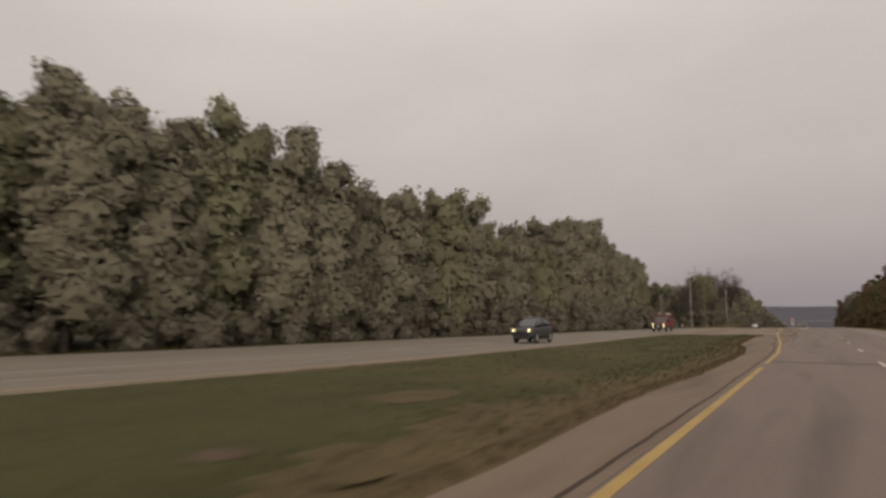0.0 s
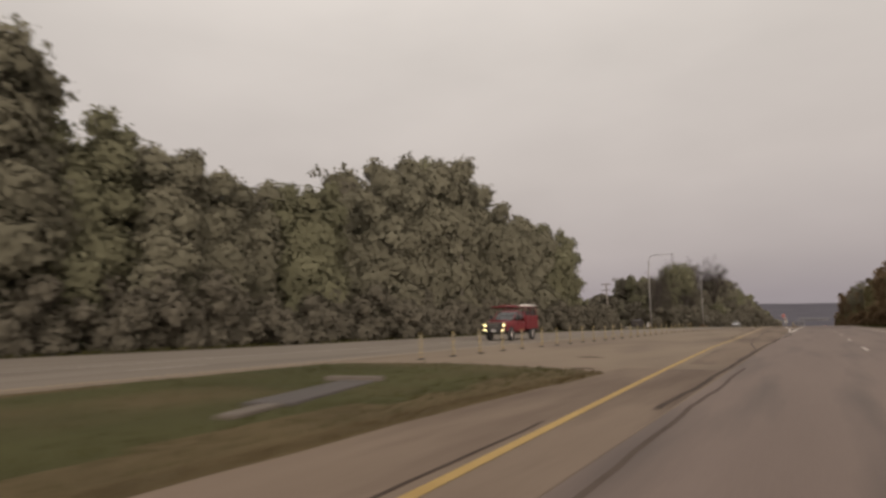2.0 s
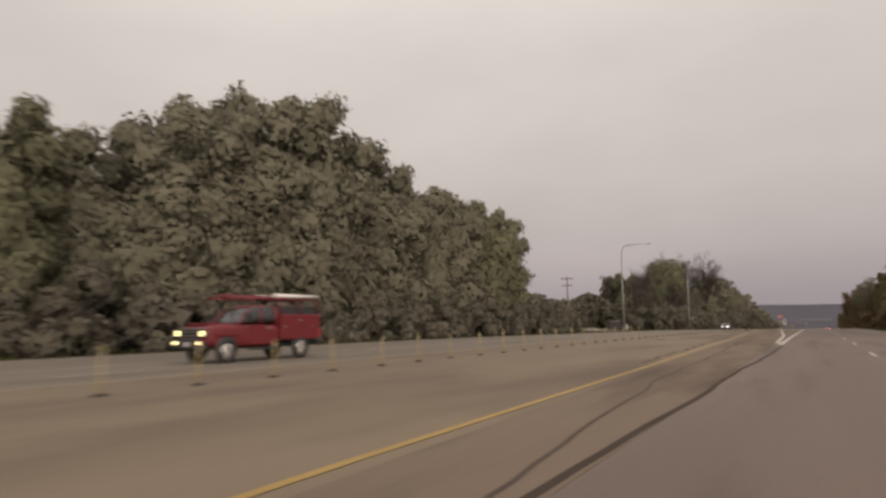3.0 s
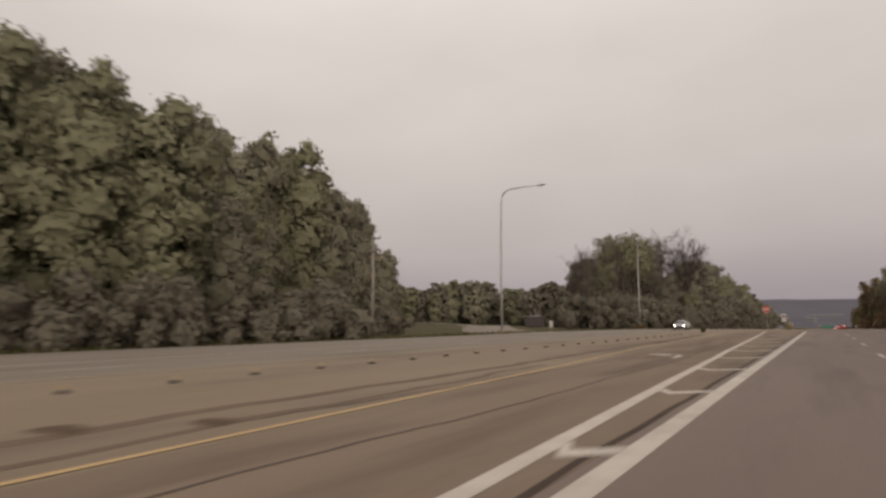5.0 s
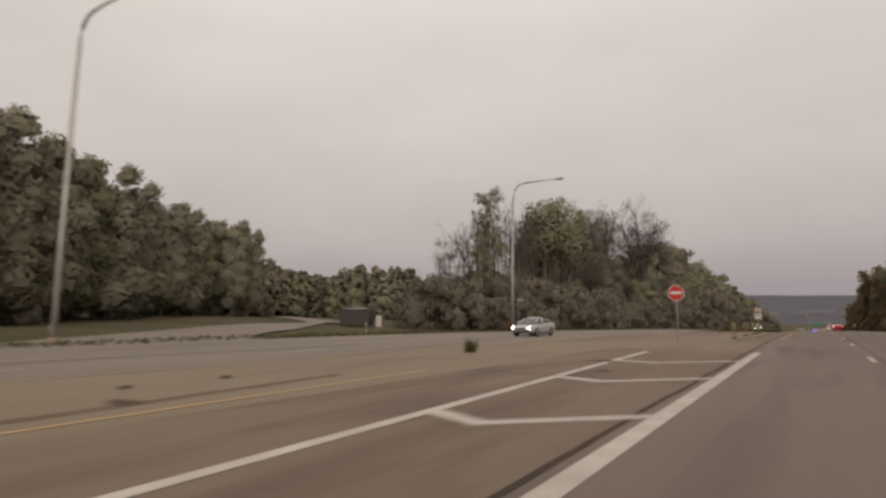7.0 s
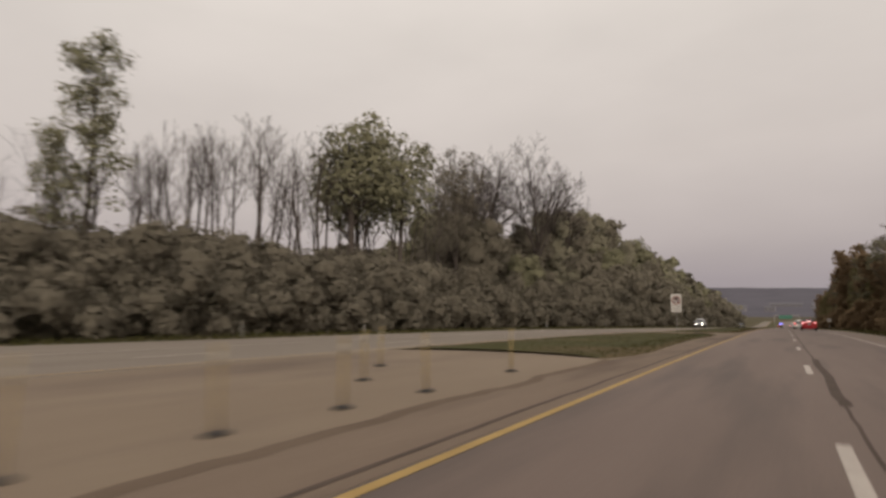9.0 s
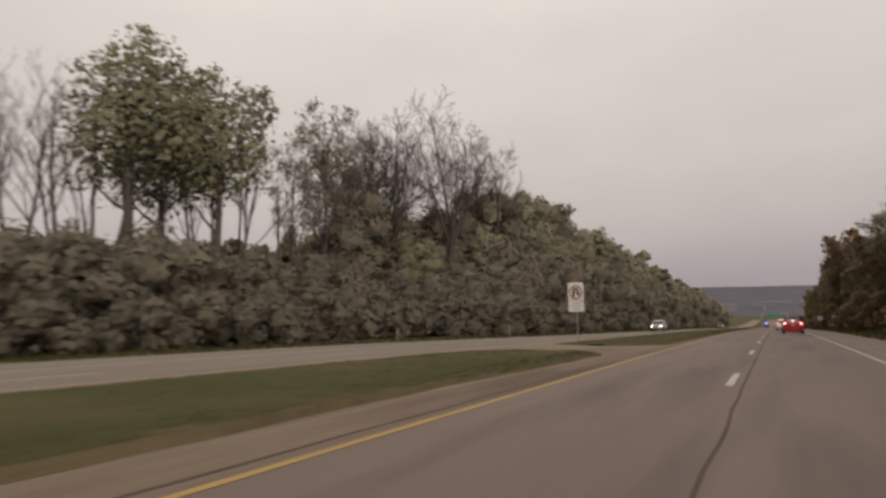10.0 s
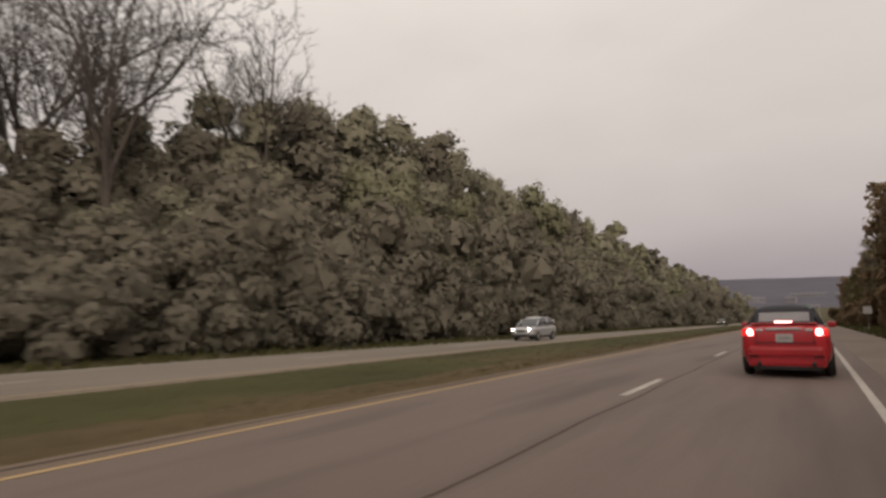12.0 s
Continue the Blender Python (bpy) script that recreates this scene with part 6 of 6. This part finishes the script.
def work_truck(m):
    """A red utility truck: tall hood, cab, service body with lockers, ladder rack and pipes on top; nose to +y."""
    root = thing("pickup_truck", m, "dark red work truck with ladder rack and white pipes", "truck")
    hull = [(-0.80, 0.93, 0.54, 1.30), (-0.72, 0.975, 0.50, 1.35), (0.2, 0.98, 0.50, 1.35), (1.3, 0.98, 0.50, 1.37), (2.2, 0.97, 0.52, 1.36), (2.80, 0.94, 0.56, 1.31), (3.02, 0.88, 0.62, 1.20)]
    smooth_part("body", loft([body_ring(*s) for s in hull]), PAINT_TRUCK, root)
    part("chassis", box((0, -1.0, 0.56), (0.9, 4.6, 0.2), 0.03), TRIM, root, "black chassis frame")
    cab = [(-0.74, 0.88, 1.31, 0.80, 1.98), (-0.55, 0.90, 1.31, 0.77, 2.06), (0.25, 0.90, 1.31, 0.76, 2.08), (0.70, 0.90, 1.32, 0.78, 1.99), (1.50, 0.89, 1.33, 0.84, 1.36)]
    smooth_part("glasshouse", loft([cabin_ring(*s) for s in cab]), GLASS, root, "dark tinted cab glass")
    rings = []
    for y, wb, z0, wr, zr in cab[:-1]:
        half = [(wr * 1.02, zr - 0.10), (wr * 0.9, zr + 0.012), (wr * 0.45, zr + 0.04)]
        rings.append([(x, y, z) for x, z in half] + [(0, y, zr + 0.045)] + [(-x, y, z) for x, z in half[::-1]] + [(0, y, zr - 0.1)])
    smooth_part("roof", loft(rings), PAINT_TRUCK, root)
    part("hood_bulge", box((0, 2.15, 1.375), (1.0, 1.3, 0.08), 0.035), PAINT_TRUCK, root)
    body = part("service_body", box((0, -2.02, 1.24), (2.06, 2.40, 1.00), 0.05), PAINT_TRUCK, root, "dark red enclosed service body")
    # solid black block, stands in for the shade in the open gap below the rack
    part("cargo_well", box((0, -2.02, 1.90), (1.62, 2.28, 0.34), 0.03), TRIM, root, "black block for the shaded gap under the rack")
    part("rear_bumper", box((0, -3.28, 0.62), (1.9, 0.16, 0.16), 0.03), TRIM, root)
    for s in (-1, 1):
        for foot, head, r in (((0.90, 1.46, 1.33), (0.79, 0.72, 1.99), 0.045), ((0.905, 0.22, 1.33), (0.77, 0.16, 2.05), 0.05), ((0.895, -0.66, 1.33), (0.79, -0.64, 2.02), 0.08)):
            part("pillar", tube_mesh("pillar", [(s * foot[0], foot[1], foot[2]), (s * head[0], head[1], head[2])], [r, r], 6, PAINT_TRUCK), PAINT_TRUCK, root)
        door = part("cab_door", box((s * 0.975, 0.32, 0.96), (0.03, 1.12, 0.70), 0.014), PAINT_TRUCK, root)
        part("door_handle", box((s * 1.0, -0.12, 1.20), (0.04, 0.2, 0.05), 0.012), CHROME, door, "chrome door handle")
        for y, w, z, h in ((-1.12, 0.52, 1.24, 0.92), (-2.05, 0.98, 1.48, 0.46), (-2.88, 0.52, 1.24, 0.92)):
            part("locker_door", box((s * 1.03, y, z), (0.03, w, h), 0.012), PAINT_TRUCK, body)
            part("latch", box((s * 1.05, y + 0.12, z), (0.03, 0.14, 0.05), 0.01), CHROME, root, "chrome latch")
        part("mirror", box((s * 1.17, 1.12, 1.58), (0.22, 0.1, 0.34), 0.03), TRIM, root)
        part("mirror_arm", box((s * 1.02, 1.12, 1.46), (0.16, 0.05, 0.05), 0.01), TRIM, root)
        part("rack_rail", tube_mesh("rack_rail", [(s * 0.86, 1.7, 2.34), (s * 0.86, -3.2, 2.34)], [0.04] * 2, 8, PAINT_TRUCK), PAINT_TRUCK, root, "red rack rail")
        for y, z in ((-0.85, 1.74), (-2.0, 1.74), (-3.15, 1.74)):
            part("rack_post", tube_mesh("rack_post", [(s * 0.90, y, z), (s * 0.86, y, 2.34)], [0.035] * 2, 6, PAINT_TRUCK), PAINT_TRUCK, root)
        for y in (-2.05, 2.0):
            arch(root, s * 0.92, y, 0.50)
            wheel(root, s * 0.92, y, 0.42, 0.26, CHROME)
        part("fender_lip", box((s * 0.985, 2.0, 1.0), (0.05, 1.15, 0.10), 0.03), PAINT_TRUCK, root)
        hl = part("headlight", box((s * 0.78, 2.97, 1.06), (0.30, 0.12, 0.30), 0.04), GLASS, root, "tall headlight")
        v, f = lathe([(-0.03, 0.02), (-0.03, 0.095), (0.03, 0.09), (0.03, 0.02)], 14)
        v = np.column_stack([v[:, 1], v[:, 0], v[:, 2]]) + np.array((s * 0.78, 3.045, 1.06))
        part("lamp", data_mesh("lamp", v, [q[::-1] for q in f] + [list(range(14, 28))], HEADLAMP_WARM), HEADLAMP_WARM, hl, "lit warm headlamp")
        part("turn_lamp", box((s * 0.74, 3.16, 0.72), (0.24, 0.06, 0.09), 0.02), HEADLAMP_WARM, root, "lit fog lamp")
        part("tail_light", box((s * 0.92, -3.24, 1.0), (0.14, 0.06, 0.32), 0.02), TAIL, root, "red tail light")
        part("step", box((s * 0.96, 0.30, 0.44), (0.20, 1.2, 0.06), 0.015), TRIM, root, "black running board")
    for y in (1.65, 0.9, 0.15, -0.85, -1.6, -2.4, -3.15):
        part("rack_bar", tube_mesh("rack_bar", [(-0.86, y, 2.37), (0.86, y, 2.37)], [0.03] * 2, 6, PAINT_TRUCK), PAINT_TRUCK, root)
    for x in (-0.78, -0.58, 0.60):
        part("pipe", tube_mesh("pipe", [(x, -0.7, 2.47), (x, -3.3, 2.47)], [0.075] * 2, 10, SIGN_WHITE), SIGN_WHITE, root, "white plastic pipe")
    for x in (-0.25, 0.2):
        part("ladder_rail", tube_mesh("ladder_rail", [(x, 1.75, 2.44), (x, -2.6, 2.44)], [0.035] * 2, 6, PAINT_TRUCK), PAINT_TRUCK, root)
    part("grille", box((0, 3.02, 0.98), (1.18, 0.09, 0.40), 0.03), TRIM, root, "dark grille")
    part("grille_surround", box((0, 3.035, 1.215), (1.30, 0.08, 0.07), 0.02), CHROME, root, "chrome grille surround")
    for z in (0.86, 0.98, 1.10):
        part("grille_bar", box((0, 3.07, z), (1.16, 0.03, 0.035), 0.008), CHROME, root, "chrome grille bar")
    part("bumper", box((0, 3.06, 0.66), (1.94, 0.20, 0.26), 0.05), TRIM, root, "black front bumper")
    part("number_plate", box((0, 3.17, 0.68), (0.33, 0.02, 0.16), 0.006), PLATE, root, "pale number plate")
    return root


work_truck(on_road(-19.9, 88.3, 180) @ Matrix.Diagonal((1.08, 1.0, 1.17, 1)))
